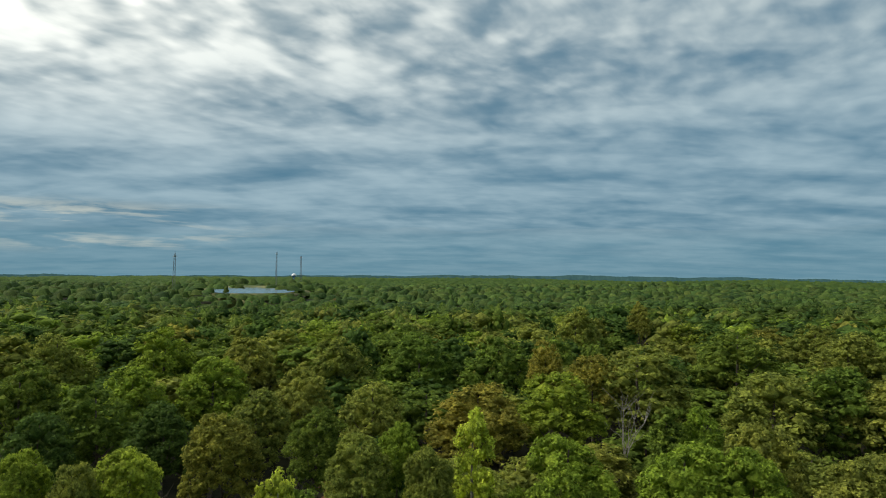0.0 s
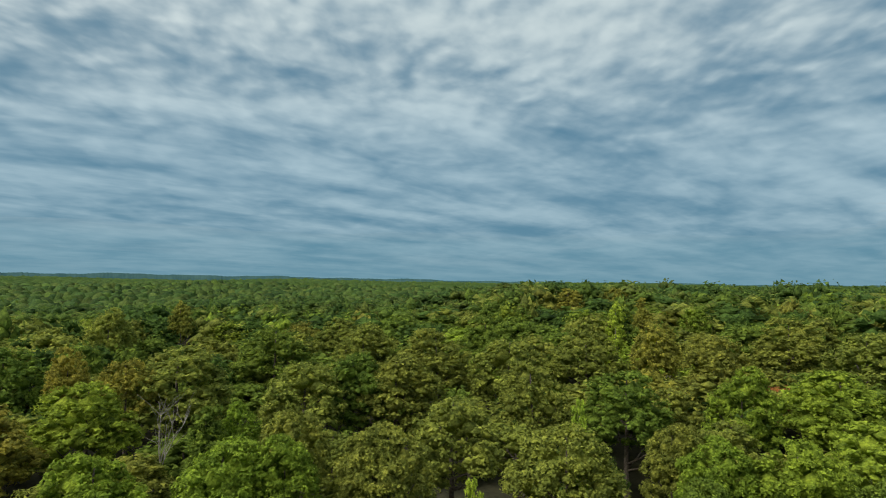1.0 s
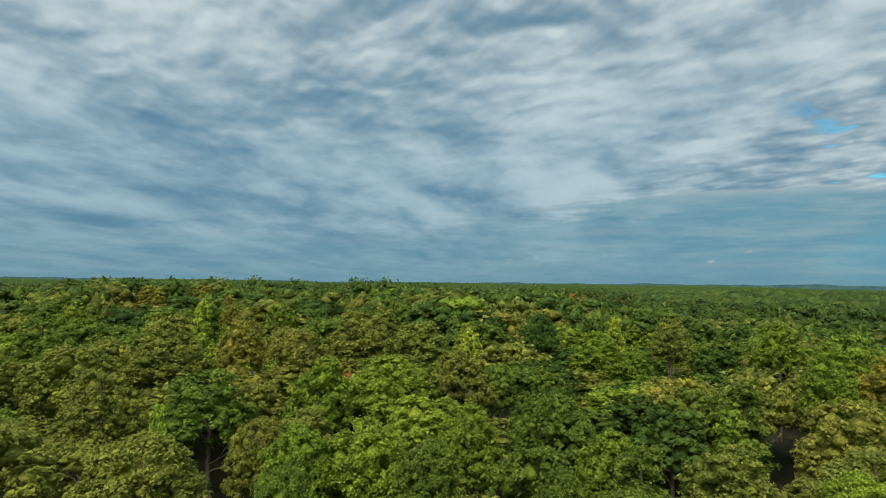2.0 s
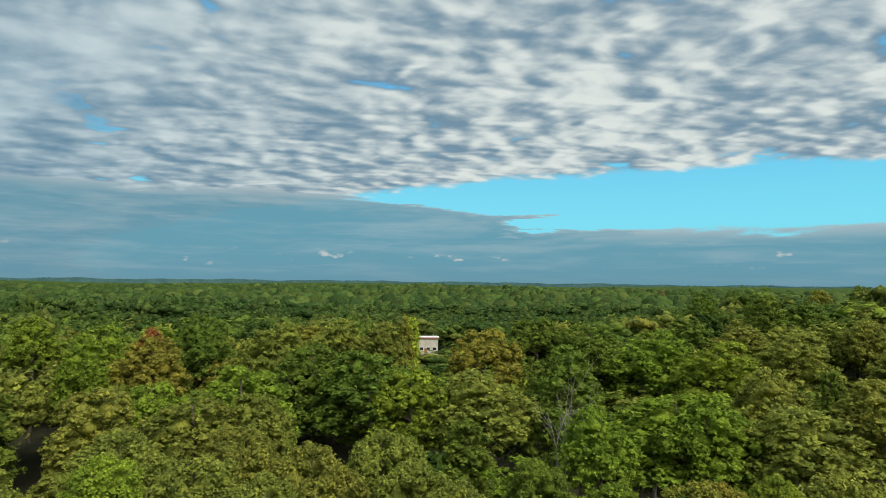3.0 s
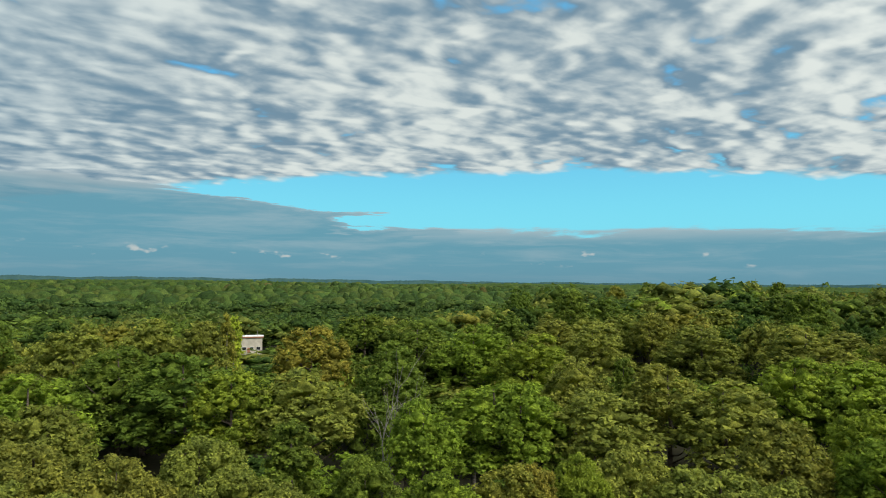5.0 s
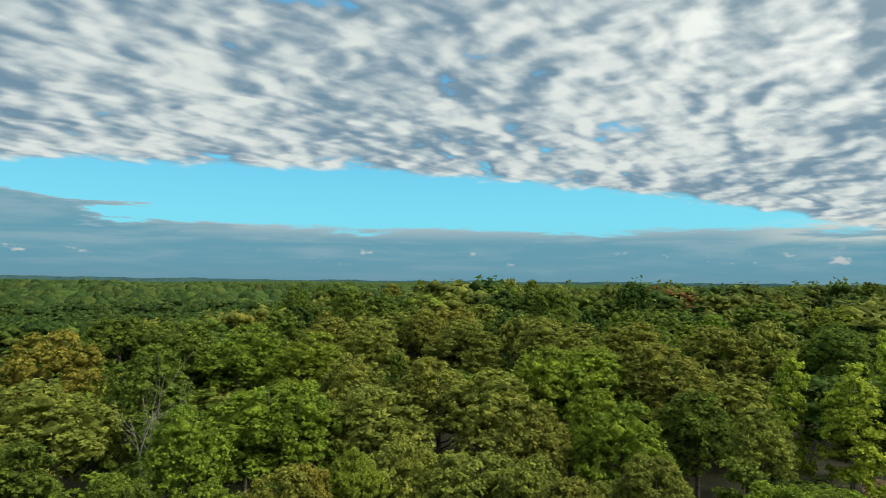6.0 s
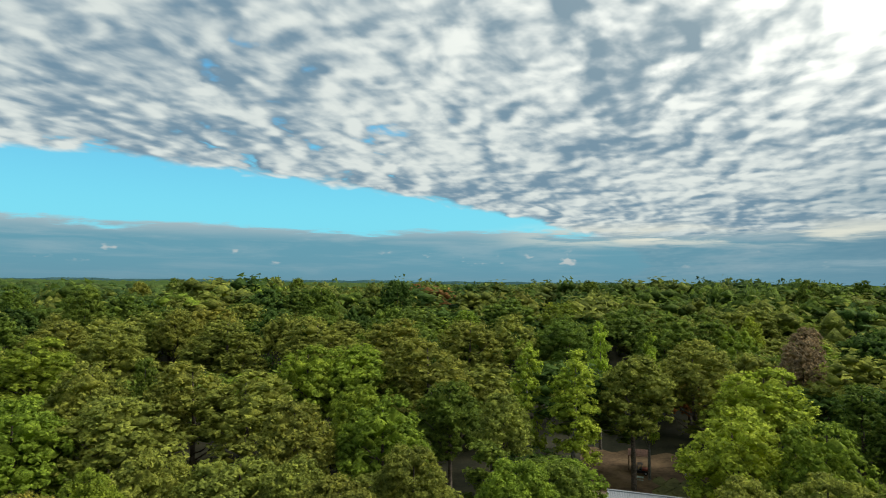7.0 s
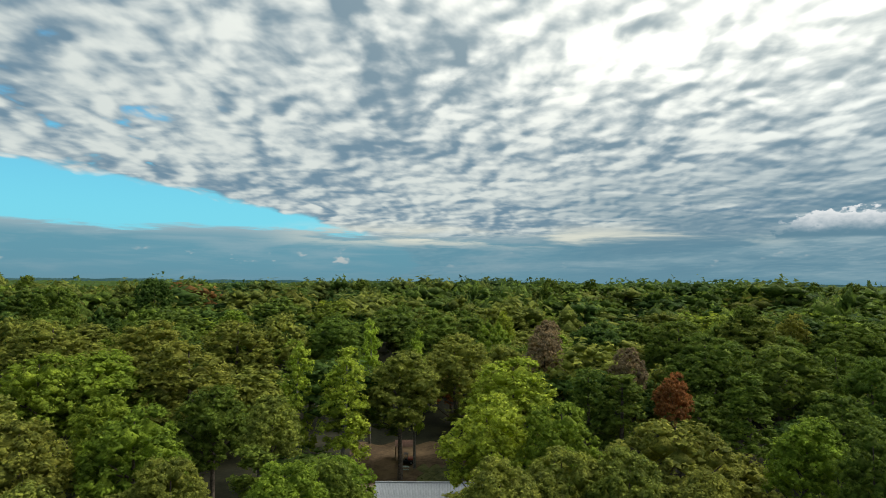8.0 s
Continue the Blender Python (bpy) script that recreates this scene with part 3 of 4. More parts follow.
stand("oak", 5.0, 118, 24.1, 12.8, "green")
stand("oak", 12.1, 174, 26.7, 12.4, "olive")
stand("oak", 17.4, 194, 27.1, 7.5, "gold")
stand("oak", 9.3, 112, 23.5, 6.0, "gold")
stand("oak", 13.5, 106, 22.7, 8.4, "gold")
stand("oak", 358.9, 53, 20.5, 4.5, "olive")
stand("oak", 25.0, 134, 25.3, 15.4, "green")
stand("oak", 32.9, 142, 25.6, 14.0, "olive")
stand("oak", 342.9, 118, 24.1, 11.2, "olive")
stand("oak", 348.8, 68, 20.5, 6.7, "green")
stand("oak", 327.5, 77, 20.5, 7.2, "dark")
stand("oak", 35.0, 61, 20.5, 9.9, "olive")
stand("oak", 41.0, 78, 20.5, 12.2, "olive")
stand("oak", 48.1, 99, 21.5, 10.8, "olive")
stand("oak", 51.2, 63, 20.5, 11.0, "olive")
stand("poplar", 52.2, 66, 23.0, 2.7, "lime")
stand("poplar", 43.0, 38, 23.0, 2.2, "lime")
stand("oak", 56.2, 98, 21.2, 13.2, "green")
stand("oak", 65.5, 102, 22.0, 10.0, "bright")
stand("oak", 72.2, 106, 22.6, 14.5, "bright")
stand("oak", 69.2, 64, 20.5, 10.3, "bright")
stand("oak", 74.9, 78, 20.5, 14.3, "bright")
stand("oak", 63.4, 62, 20.5, 7.0, "bright")
stand("oak", 78.6, 70, 20.5, 8.1, "bright")
stand("oak", 62.9, 49, 20.5, 5.2, "green")
stand("oak", 75.2, 56, 20.5, 6.2, "green")
stand("oak", 60.1, 67, 20.5, 6.6, "olive")
stand("oak", 39.4, 125, 24.7, 15.8, "olive")
stand("oak", 35.9, 106, 22.6, 14.2, "olive")
stand("oak", 58.7, 142, 25.6, 10.0, "gold")
stand("poplar", 78.9, 122, 26.2, 5.7, "lime")
stand("oak", 46.0, 120, 24.3, 14.2, "olive")
stand("oak", 52.7, 134, 25.2, 15.6, "olive")
stand("oak", 63.5, 134, 25.2, 13.8, "olive")
stand("oak", 68.9, 165, 26.5, 16.4, "olive")
stand("oak", 74.2, 149, 25.9, 16.5, "olive")
stand("oak", 78.0, 109, 23.1, 10.8, "olive")
stand("oak", 44.0, 149, 25.9, 14.8, "green")
stand("oak", 51.4, 300, 31.6, 14.8, "gold")
stand("oak", 55.5, 300, 33.2, 10.7, "gold")
stand("oak", 57.7, 204, 27.2, 7.2, "gold")
plant("oak", -86.7, 141.1, 21.1, 13.0, "olive")
plant("oak", 34.5, 161.4, 27.0, 10.0, "olive")
plant("poplar", 72.5, 231.6, 27.0, 6.0, "gold")
plant("oak", 92.2, 142.8, 20.7, 13.0, "olive")
plant("oak", 90.0, 152.0, 23.9, 13.0, "olive")
plant("poplar", 154.7, 90.5, 21.0, 5.7, "gold")
plant("oak", 153.6, 80.4, 19.5, 10.7, "olive")
plant("poplar", 147.1, 101.1, 27.0, 6.0, "lime")
plant("poplar", 220.1, 139.6, 18.9, 6.0, "gold")
plant("oak", 156.9, -0.1, 22.6, 13.0, "bright")
plant("poplar", 175.2, 35.1, 21.0, 8.4, "lime")
plant("oak", 156.7, 13.4, 27.0, 10.0, "dark")
plant("poplar", 162.8, -4.9, 27.0, 6.0, "lime")
plant("oak", 227.6, -14.9, 20.0, 13.0, "bright")
plant("oak", 199.4, -25.1, 19.5, 12.3, "bright")
plant("oak", 157.4, -8.6, 19.5, 9.8, "bright")
plant("oak", 164.8, -18.2, 27.0, 10.0, "olive")
plant("oak", 156.2, -40.7, 27.0, 10.0, "bright")
plant("poplar", 137.0, -136.3, 27.0, 6.0, "lime")
plant("oak", 24.0, -160.1, 24.4, 10.0, "olive")
plant("oak", -58.3, -194.2, 18.2, 10.0, "bright")
plant("oak", 75.2, -208.2, 27.0, 10.0, "green")
plant("oak", 48.3, -178.0, 27.0, 10.0, "green")
plant("oak", 54.9, -274.1, 27.0, 10.0, "gold")
plant("oak", 42.0, -280.1, 27.0, 10.0, "green")
plant("oak", -11.0, -181.0, 27.0, 10.0, "green")
plant("oak", -36.3, -199.0, 27.0, 10.0, "dark")
plant("oak", -7.5, -299.9, 27.0, 9.7, "green")
plant("oak", -89.7, -123.5, 19.5, 12.4, "olive")
plant("oak", -131.8, -133.5, 19.5, 7.4, "grey")
plant("poplar", -96.1, -148.7, 19.3, 4.0, "lime")
plant("poplar", -85.5, -157.5, 20.4, 4.0, "lime")
plant("poplar", -112.8, -251.0, 15.4, 6.0, "lime")
plant("oak", -134.7, -80.4, 19.8, 13.0, "green")
plant("oak", -150.7, -75.6, 20.3, 13.0, "green")
plant("oak", -139.0, -58.5, 19.5, 11.7, "green")
plant("oak", -139.4, -265.7, 27.0, 9.6, "green")
plant("oak", -149.2, -82.9, 27.0, 10.0, "green")
plant("oak", -273.6, -123.2, 26.3, 7.2, "green")
plant("oak", -278.9, -110.6, 27.0, 8.3, "green")
plant("oak", -182.5, -183.2, 26.4, 10.0, "green")
plant("oak", -224.2, -199.3, 23.7, 9.3, "green")


# ---- the rest of the wood ----
def blocked(x, y):
    """Clearings (the yard, the brick hut's lawn, the pond), widened to fit the camera's view."""
    a, r = math.degrees(math.atan2(x, y)) % 360, math.hypot(x, y)
    yard = (208.0 if r < 99 else 210.4) < a < 217.0 and 26 < r < 123
    hut = 133.8 < a < 138.4 and 243 < r < 275
    water = ((a - 343.2) / 4.9) ** 2 + ((r - 1130) / 290) ** 2 < 1.0
    scar = 349.6 < a < 352.0 and 60 < r < 110
    return yard or hut or scar or water


def in_view(x, y, slack=0.0):
    a = (math.degrees(math.atan2(x, y)) + 90) % 360 - 90
    return -38 - slack < a < 252 + slack


def near_planted(x, y, w):
    return any((x - a) ** 2 + (y - b) ** 2 < ((0.44 if i < len(NOTABLE) else 0.34) * (w + c)) ** 2 for i, (a, b, c) in enumerate(PLANTED))


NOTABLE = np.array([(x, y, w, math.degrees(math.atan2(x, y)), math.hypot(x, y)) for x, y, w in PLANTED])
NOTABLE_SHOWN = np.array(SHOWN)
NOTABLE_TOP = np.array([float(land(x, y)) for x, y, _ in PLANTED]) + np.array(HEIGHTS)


# yard and hut points added, so lesser trees don't hide them from the camera
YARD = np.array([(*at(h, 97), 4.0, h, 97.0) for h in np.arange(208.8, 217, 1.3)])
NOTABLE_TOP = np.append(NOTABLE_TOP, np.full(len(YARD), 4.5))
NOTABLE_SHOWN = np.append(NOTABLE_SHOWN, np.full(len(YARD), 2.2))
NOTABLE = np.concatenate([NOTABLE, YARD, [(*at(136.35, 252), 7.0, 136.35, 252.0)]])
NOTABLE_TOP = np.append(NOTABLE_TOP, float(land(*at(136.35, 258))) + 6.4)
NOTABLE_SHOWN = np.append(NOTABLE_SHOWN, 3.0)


def sight_top(x, y, w):
    """The height above sea level to which a lesser tree is cut, so that from the camera it doesn't hide the crowns
    behind it.
    """
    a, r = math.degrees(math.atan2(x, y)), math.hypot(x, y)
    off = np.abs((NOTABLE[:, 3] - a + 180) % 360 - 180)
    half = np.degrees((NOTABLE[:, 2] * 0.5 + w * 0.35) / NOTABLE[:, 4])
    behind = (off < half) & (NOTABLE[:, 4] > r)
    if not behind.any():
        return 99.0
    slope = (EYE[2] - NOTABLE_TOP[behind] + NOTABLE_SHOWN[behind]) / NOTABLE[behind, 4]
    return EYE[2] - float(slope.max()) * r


filler = random.Random(17)
for ring in np.arange(31, 112, 8.2):
    turns = int(2 * math.pi * ring / 8.8)
    for i in range(turns):
        heading = (i + filler.uniform(-0.32, 0.32)) * 360 / turns
        far = ring + filler.uniform(-2.2, 2.2)
        x, y = at(heading, far)
        w = filler.uniform(8.5, 13.0)
        mood = filler.random()
        if blocked(x, y) or not in_view(x, y) or near_planted(x, y, w):
            continue
        kind = "oak" if mood < 0.80 else ("poplar" if mood < 0.88 else "pine")
        tone = filler.choice(["olive", "olive", "olive", "green", "green", "bright", "dark"]) if kind == "oak" else ("bright" if kind == "poplar" else "green")
        top = filler.uniform(17.0, 21.5) if far > 45 else filler.uniform(14.5, 17.5)
        top = min(top, sight_top(x, y, w) - float(land(x, y)))
        if top < 4.5:
            continue
        plant(kind, x, y, top, w if kind == "oak" else w * 0.65, tone, "low" if top < 13 or far > 84 else "")


for ring, gap in ((9, 7), (16, 7), (23, 7), (29, 8)):
    # trees right below, and round to where nobody looks
    for i in range(int(2 * math.pi * ring / gap)):
        heading = (i + filler.uniform(-0.3, 0.3)) * 360 * gap / (2 * math.pi * ring)
        x, y = at(heading, ring + filler.uniform(-1.5, 1.5))
        if not blocked(x, y) and not near_planted(x, y, 7.0):
            plant("oak", x, y, filler.uniform(12, 15), filler.uniform(7, 9), filler.choice(["olive", "green"]), "low")


def dome(rng, taper):
    """A low-sided crown for the far wood: a tip, a shoulder ring and a skirt, all uneven."""
    a = np.arange(6) * 1.0472
    ring = lambda r, z: np.stack([r * np.cos(a), r * np.sin(a), z + 0 * a], -1) * rng.uniform(0.78, 1.2, (6, 1))
    v = np.concatenate([[[rng.uniform(-0.1, 0.1), rng.uniform(-0.1, 0.1), 1.0]], ring(0.38 - 0.2 * taper, 0.80), ring(0.52, 0.25)])
    i, k = np.arange(6), (np.arange(6) + 1) % 6
    f = np.concatenate([np.stack([0 * i, i + 1, k + 1], -1), np.stack([i + 1, i + 7, k + 7], -1), np.stack([i + 1, k + 7, k + 1], -1)])
    return v, f


def wood(name, first, last, gap, clumps, per, size, label, seed):
    """All the farther trees as one mass of crowns."""
    rng = np.random.default_rng(seed)
    protos = {}
    for kind in ("oak", "poplar", "pine"):
        for s in range(5):
            if clumps:
                c, r, d = crown_shape(kind, clumps, rng, {"oak": 0.95, "poplar": 2.4, "pine": 2.4}[kind])
                protos[kind, s] = clumped(c, r * 1.1, d, per, size, rng, 0.62)
            else:
                protos[kind, s] = dome(rng, 0.3 if kind == "oak" else 0.75)
    vs, fs, ts, n = [], [], [], 0
    names = list(TONES)
    r = first
    while r < last:
        step_r = gap * (1 + (r - first) / 2200)
        turns = int(2 * math.pi * r / step_r)
        for i in range(turns):
            a = (i + rng.uniform(-0.4, 0.4)) * 360 / turns
            rr = r + rng.uniform(-0.4, 0.4) * step_r
            x, y = at(a, rr)
            if blocked(x, y) or not in_view(x, y, 4) or (rr < 330 and ((NOTABLE[:, 0] - x) ** 2 + (NOTABLE[:, 1] - y) ** 2 < 22).any()):
                continue
            if 132 < a % 360 < 140 and rr < 243:
                hi = rng.uniform(10, 13) if rr < 190 else rng.uniform(8, 10)
            else:
                hi = rng.uniform(13, 22) + 2.5 * math.sin(x * 0.03) * math.cos(y * 0.027)
            hi = min(hi, sight_top(x, y, 8.0) - float(land(x, y))) if rr < 330 else hi
            hi = min(hi, 33.6 + rng.uniform(-1.5, 1.2) + 0.002 * rr - float(land(x, y))) if 140 < rr < 620 else hi
            if 337.5 < a % 360 < 348.5 and rr < 830:
                # trees in the dip before the pond, cut to the camera's line to its near edge
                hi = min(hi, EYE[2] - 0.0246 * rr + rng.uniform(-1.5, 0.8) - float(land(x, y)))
            if hi < (8 if rr < 330 else 4):
                continue
            m = rng.random()
            kind = "oak" if m < 0.86 else ("poplar" if m < 0.92 else "pine")
            q = rng.random()
            tone = ("olive" if q < 0.30 else "green" if q < 0.64 else "bright" if q < 0.74 else "dark" if q < 0.955 else "lime" if q < 0.967 else "gold" if q < 0.997 else "rust") if kind != "pine" else "green"
            w = rng.uniform(0.75, 1.6) * step_r * (1.0 if kind == "oak" else 0.7)
            vv, ff = protos[kind, int(rng.integers(5))]
            t = rng.uniform(0, 6.28)
            ct, st = math.cos(t), math.sin(t)
            crown_high = hi * (0.46 if kind == "oak" else 0.75)
            pts = np.stack([(vv[:, 0] * ct - vv[:, 1] * st) * w + x, (vv[:, 0] * st + vv[:, 1] * ct) * w + y, vv[:, 2] * crown_high + hi - crown_high + float(land(x, y))], -1)
            vs.append(pts)
            fs.append(ff + n)
            n += len(pts)
            tone_rgb = np.array(TONES[tone]) * rng.uniform(0.85, 1.15) * (0.68 if tone == "lime" else 1.0)
            # painted aerial tint: crowns blend towards deep green with distance from the camera
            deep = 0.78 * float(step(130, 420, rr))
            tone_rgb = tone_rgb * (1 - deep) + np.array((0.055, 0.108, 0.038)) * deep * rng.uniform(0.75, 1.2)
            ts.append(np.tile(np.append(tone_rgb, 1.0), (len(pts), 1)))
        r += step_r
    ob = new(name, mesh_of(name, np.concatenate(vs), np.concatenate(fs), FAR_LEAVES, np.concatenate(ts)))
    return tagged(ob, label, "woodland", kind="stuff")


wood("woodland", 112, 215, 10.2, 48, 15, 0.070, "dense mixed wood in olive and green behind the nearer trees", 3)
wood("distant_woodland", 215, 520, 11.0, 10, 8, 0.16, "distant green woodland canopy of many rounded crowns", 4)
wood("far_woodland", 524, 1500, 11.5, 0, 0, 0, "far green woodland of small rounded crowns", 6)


# ---- canopy to the horizon ----
def far_canopy():
    rng = np.random.default_rng(8)
    radii = np.geomspace(1480, 4300, 90)
    spokes = 1400

    def height(x, y):
        r = np.hypot(x, y)
        s = 10.0 + (r - 500) * 0.006
        lumps = np.abs(np.sin(x / s * 2.1 + np.sin(y / s) * 1.7) * np.cos(y / s * 1.9 + np.sin(x / s * 0.8) * 1.5))
        return land(x, y) + 6.0 + 13.0 * np.sqrt(lumps) + rng.uniform(-2.5, 2.5, x.shape)

    v, f = polar_sheet(radii, spokes, height)
    a = np.degrees(np.arctan2(v[:, 0], v[:, 1]))
    heading = (a + 90) % 360 - 90
    seen = (heading > -42) & (heading < 256)
    r = np.hypot(v[:, 0], v[:, 1])
    pond = (((a + 16.8) / 4.6) ** 2 + ((r - 1110) / 330) ** 2 < 1.0)
    keep = (seen & ~pond)[f].all(1)
    f = f[keep]
    used = np.unique(f)
    index = np.zeros(len(v), int)
    index[used] = np.arange(len(used))
    v, f = v[used], index[f]
    x, y = v[:, 0], v[:, 1]
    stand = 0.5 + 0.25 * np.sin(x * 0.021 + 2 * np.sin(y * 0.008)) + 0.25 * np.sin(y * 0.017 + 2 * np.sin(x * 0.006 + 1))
    # mostly dark tones, in place of the sheet's missing self-shadow
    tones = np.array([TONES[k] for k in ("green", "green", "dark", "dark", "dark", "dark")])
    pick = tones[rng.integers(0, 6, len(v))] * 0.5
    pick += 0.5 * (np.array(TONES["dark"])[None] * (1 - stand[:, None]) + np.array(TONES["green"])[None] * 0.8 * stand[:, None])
    # shade and a bluish haze put into the colour of the far canopy
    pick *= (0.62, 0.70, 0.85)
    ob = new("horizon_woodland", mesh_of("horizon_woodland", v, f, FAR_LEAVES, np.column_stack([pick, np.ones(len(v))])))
    tagged(ob, "green forest canopy stretching away to the horizon", "woodland", kind="stuff")


far_canopy()


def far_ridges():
    """Low hills beyond the last of the wood, with haze painted in as blue colour and glow."""
    m, n = material("hazed_hills")
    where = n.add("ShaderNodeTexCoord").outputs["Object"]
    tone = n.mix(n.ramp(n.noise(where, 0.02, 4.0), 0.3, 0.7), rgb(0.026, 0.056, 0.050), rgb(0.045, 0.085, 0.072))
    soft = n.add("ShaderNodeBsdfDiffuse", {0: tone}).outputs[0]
    # faint emission added to imitate haze before the hills
    haze_glow = n.add("ShaderNodeEmission", {0: rgb(0.010, 0.030, 0.042), 1: 1.0}).outputs[0]
    n.add("ShaderNodeOutputMaterial", {0: n.add("ShaderNodeAddShader", {0: soft, 1: haze_glow}).outputs[0]})
    a = np.radians(np.arange(-50, 265, 0.06))
    ways = (-50, -25, 0, 12, 28, 45, 70, 100, 125, 140, 160, 185, 200, 215, 265)
    lifts = (0.05, 0.10, 0.38, 0.47, 0.36, 0.15, 0.05, 0.10, 0.16, 0.12, 0.02, 0.06, 0.03, 0.05, 0.10)
    rough = 0.03 * np.sin(a * 31 + 0.6) + 0.03 * np.sin(a * 57 + 1.9) + 0.02 * np.sin(a * 131 + 0.3) + 0.014 * np.random.default_rng(2).normal(0, 1, len(a))
    crest = 34 + 4400 * np.radians(np.interp(np.degrees(a), ways, lifts) + rough)
    rows = [(4380, crest * 0 - 30), (4420, crest), (4600, crest * 0 - 30)]
    v = np.concatenate([np.stack([r * np.sin(a), r * np.cos(a), z], -1) for r, z in rows])
    n_a = len(a)
    i = np.arange(n_a - 1)
    f = np.concatenate([np.concatenate([np.stack([i + k, i + k + n_a, i + k + n_a + 1], -1), np.stack([i + k, i + k + n_a + 1, i + k + 1], -1)]) for k in (0, n_a)])
    tagged(new("backdrop", mesh_of("backdrop", v, f, m)), "low wooded hills on the horizon, tinted blue-green and faintly glowing for haze", "hills", kind="structure")


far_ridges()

# ---- built things: helpers ----
def part(name, bm, mat, parent, label="", place=None):
    """Links a bmesh as one mesh object under a thing or a part."""
    me = bpy.data.meshes.new(name)
    bm.normal_update()
    bm.to_mesh(me)
    bm.free()
    me.materials.append(mat)
    ob = new(name, me)
    ob.parent = parent
    if place is not None:
        ob.matrix_local = place
    if label:
        ob["label"] = label
    return ob


def box(sx, sy, sz, at_x=0.0, at_y=0.0, at_z=0.0, edge=0.02):
    """A box with slightly rounded edges; at_z is its underside."""
    bm = bmesh.new()
    bmesh.ops.create_cube(bm, size=1.0)
    bmesh.ops.scale(bm, vec=(sx, sy, sz), verts=bm.verts)
    if edge:
        bmesh.ops.bevel(bm, geom=bm.edges[:], offset=min(edge, sx / 4, sy / 4, sz / 4), segments=1, affect="EDGES")
    bmesh.ops.translate(bm, vec=(at_x, at_y, at_z + sz / 2), verts=bm.verts)
    return bm


def rod(a, b, ra, rb=None, sides=8):
    """A round bar from a to b."""
    a, b = Vector(a), Vector(b)
    bm = bmesh.new()
    bmesh.ops.create_cone(bm, cap_ends=True, segments=sides, radius1=ra, radius2=ra if rb is None else rb, depth=(b - a).length)
    turn = (b - a).to_track_quat("Z", "Y").to_matrix().to_4x4()
    bmesh.ops.transform(bm, matrix=Matrix.Translation((a + b) / 2) @ turn, verts=bm.verts)
    return bm


def thing(name, m, label, category, group=""):
    ob = tagged(new(name), label, category, group)
    ob.matrix_world = m
    return ob


GALVANISED = surface("galvanised_steel", (0.30, 0.32, 0.34), (0.48, 0.50, 0.52), 0.8, 0.5, 0.6)
MAST_STEEL = surface("mast_steel", (0.12, 0.12, 0.12), (0.22, 0.21, 0.20), 0.3, 0.6, 0.3)
ROOF_METAL = surface("roof_metal", (0.20, 0.22, 0.24), (0.30, 0.32, 0.34), 0.7, 0.6, 0.2)
RUSTY = surface("rusty_tin", (0.12, 0.06, 0.04), (0.22, 0.12, 0.085), 1.2, 0.8)
WEATHERED = surface("weathered_wood", (0.14, 0.10, 0.07), (0.30, 0.23, 0.16), 2.0, 0.85)
WALL_PAINT = surface("pale_wall_paint", (0.40, 0.37, 0.31), (0.54, 0.51, 0.44), 0.6, 0.8)
BRICK_RED = surface("red_fascia", (0.30, 0.12, 0.08), (0.42, 0.20, 0.13), 1.0, 0.8)
WHITE_PAINT = surface("white_paint", (0.66, 0.67, 0.68), (0.80, 0.81, 0.82), 0.4, 0.5)
TANK_BLUE = surface("blue_paint", (0.10, 0.20, 0.42), (0.16, 0.28, 0.52), 0.3, 0.5)
DARK_GLASS = surface("dark_glass", (0.012, 0.014, 0.016), (0.03, 0.034, 0.038), 0.6, 0.12)
BLACK_PAINT = surface("dark_paint", (0.015, 0.015, 0.017), (0.04, 0.04, 0.042), 1.0, 0.4)
RED_PAINT = surface("faded_red_paint", (0.22, 0.05, 0.03), (0.36, 0.10, 0.06), 1.0, 0.5)
GREEN_PAINT = surface("faded_green_paint", (0.22, 0.32, 0.26), (0.36, 0.46, 0.40), 1.0, 0.6)
RUBBER = surface("rubber", (0.015, 0.015, 0.015), (0.035, 0.035, 0.035), 3.0, 0.9)
YARD_EARTH = surface("yard_earth", (0.08, 0.052, 0.028), (0.20, 0.135, 0.07), 0.16, 0.95, 0.0, 0.6, 9.0)
YARD_GRASS = surface("yard_grass", (0.075, 0.085, 0.025), (0.17, 0.17, 0.055), 0.4, 0.95, 0.0, 0.6, 9.0)
CLAY = surface("red_clay", (0.20, 0.09, 0.045), (0.38, 0.19, 0.10), 0.5, 0.95)
BANK_GRASS = surface("dry_bank_grass", (0.05, 0.075, 0.02), (0.17, 0.165, 0.06), 0.02, 0.95)


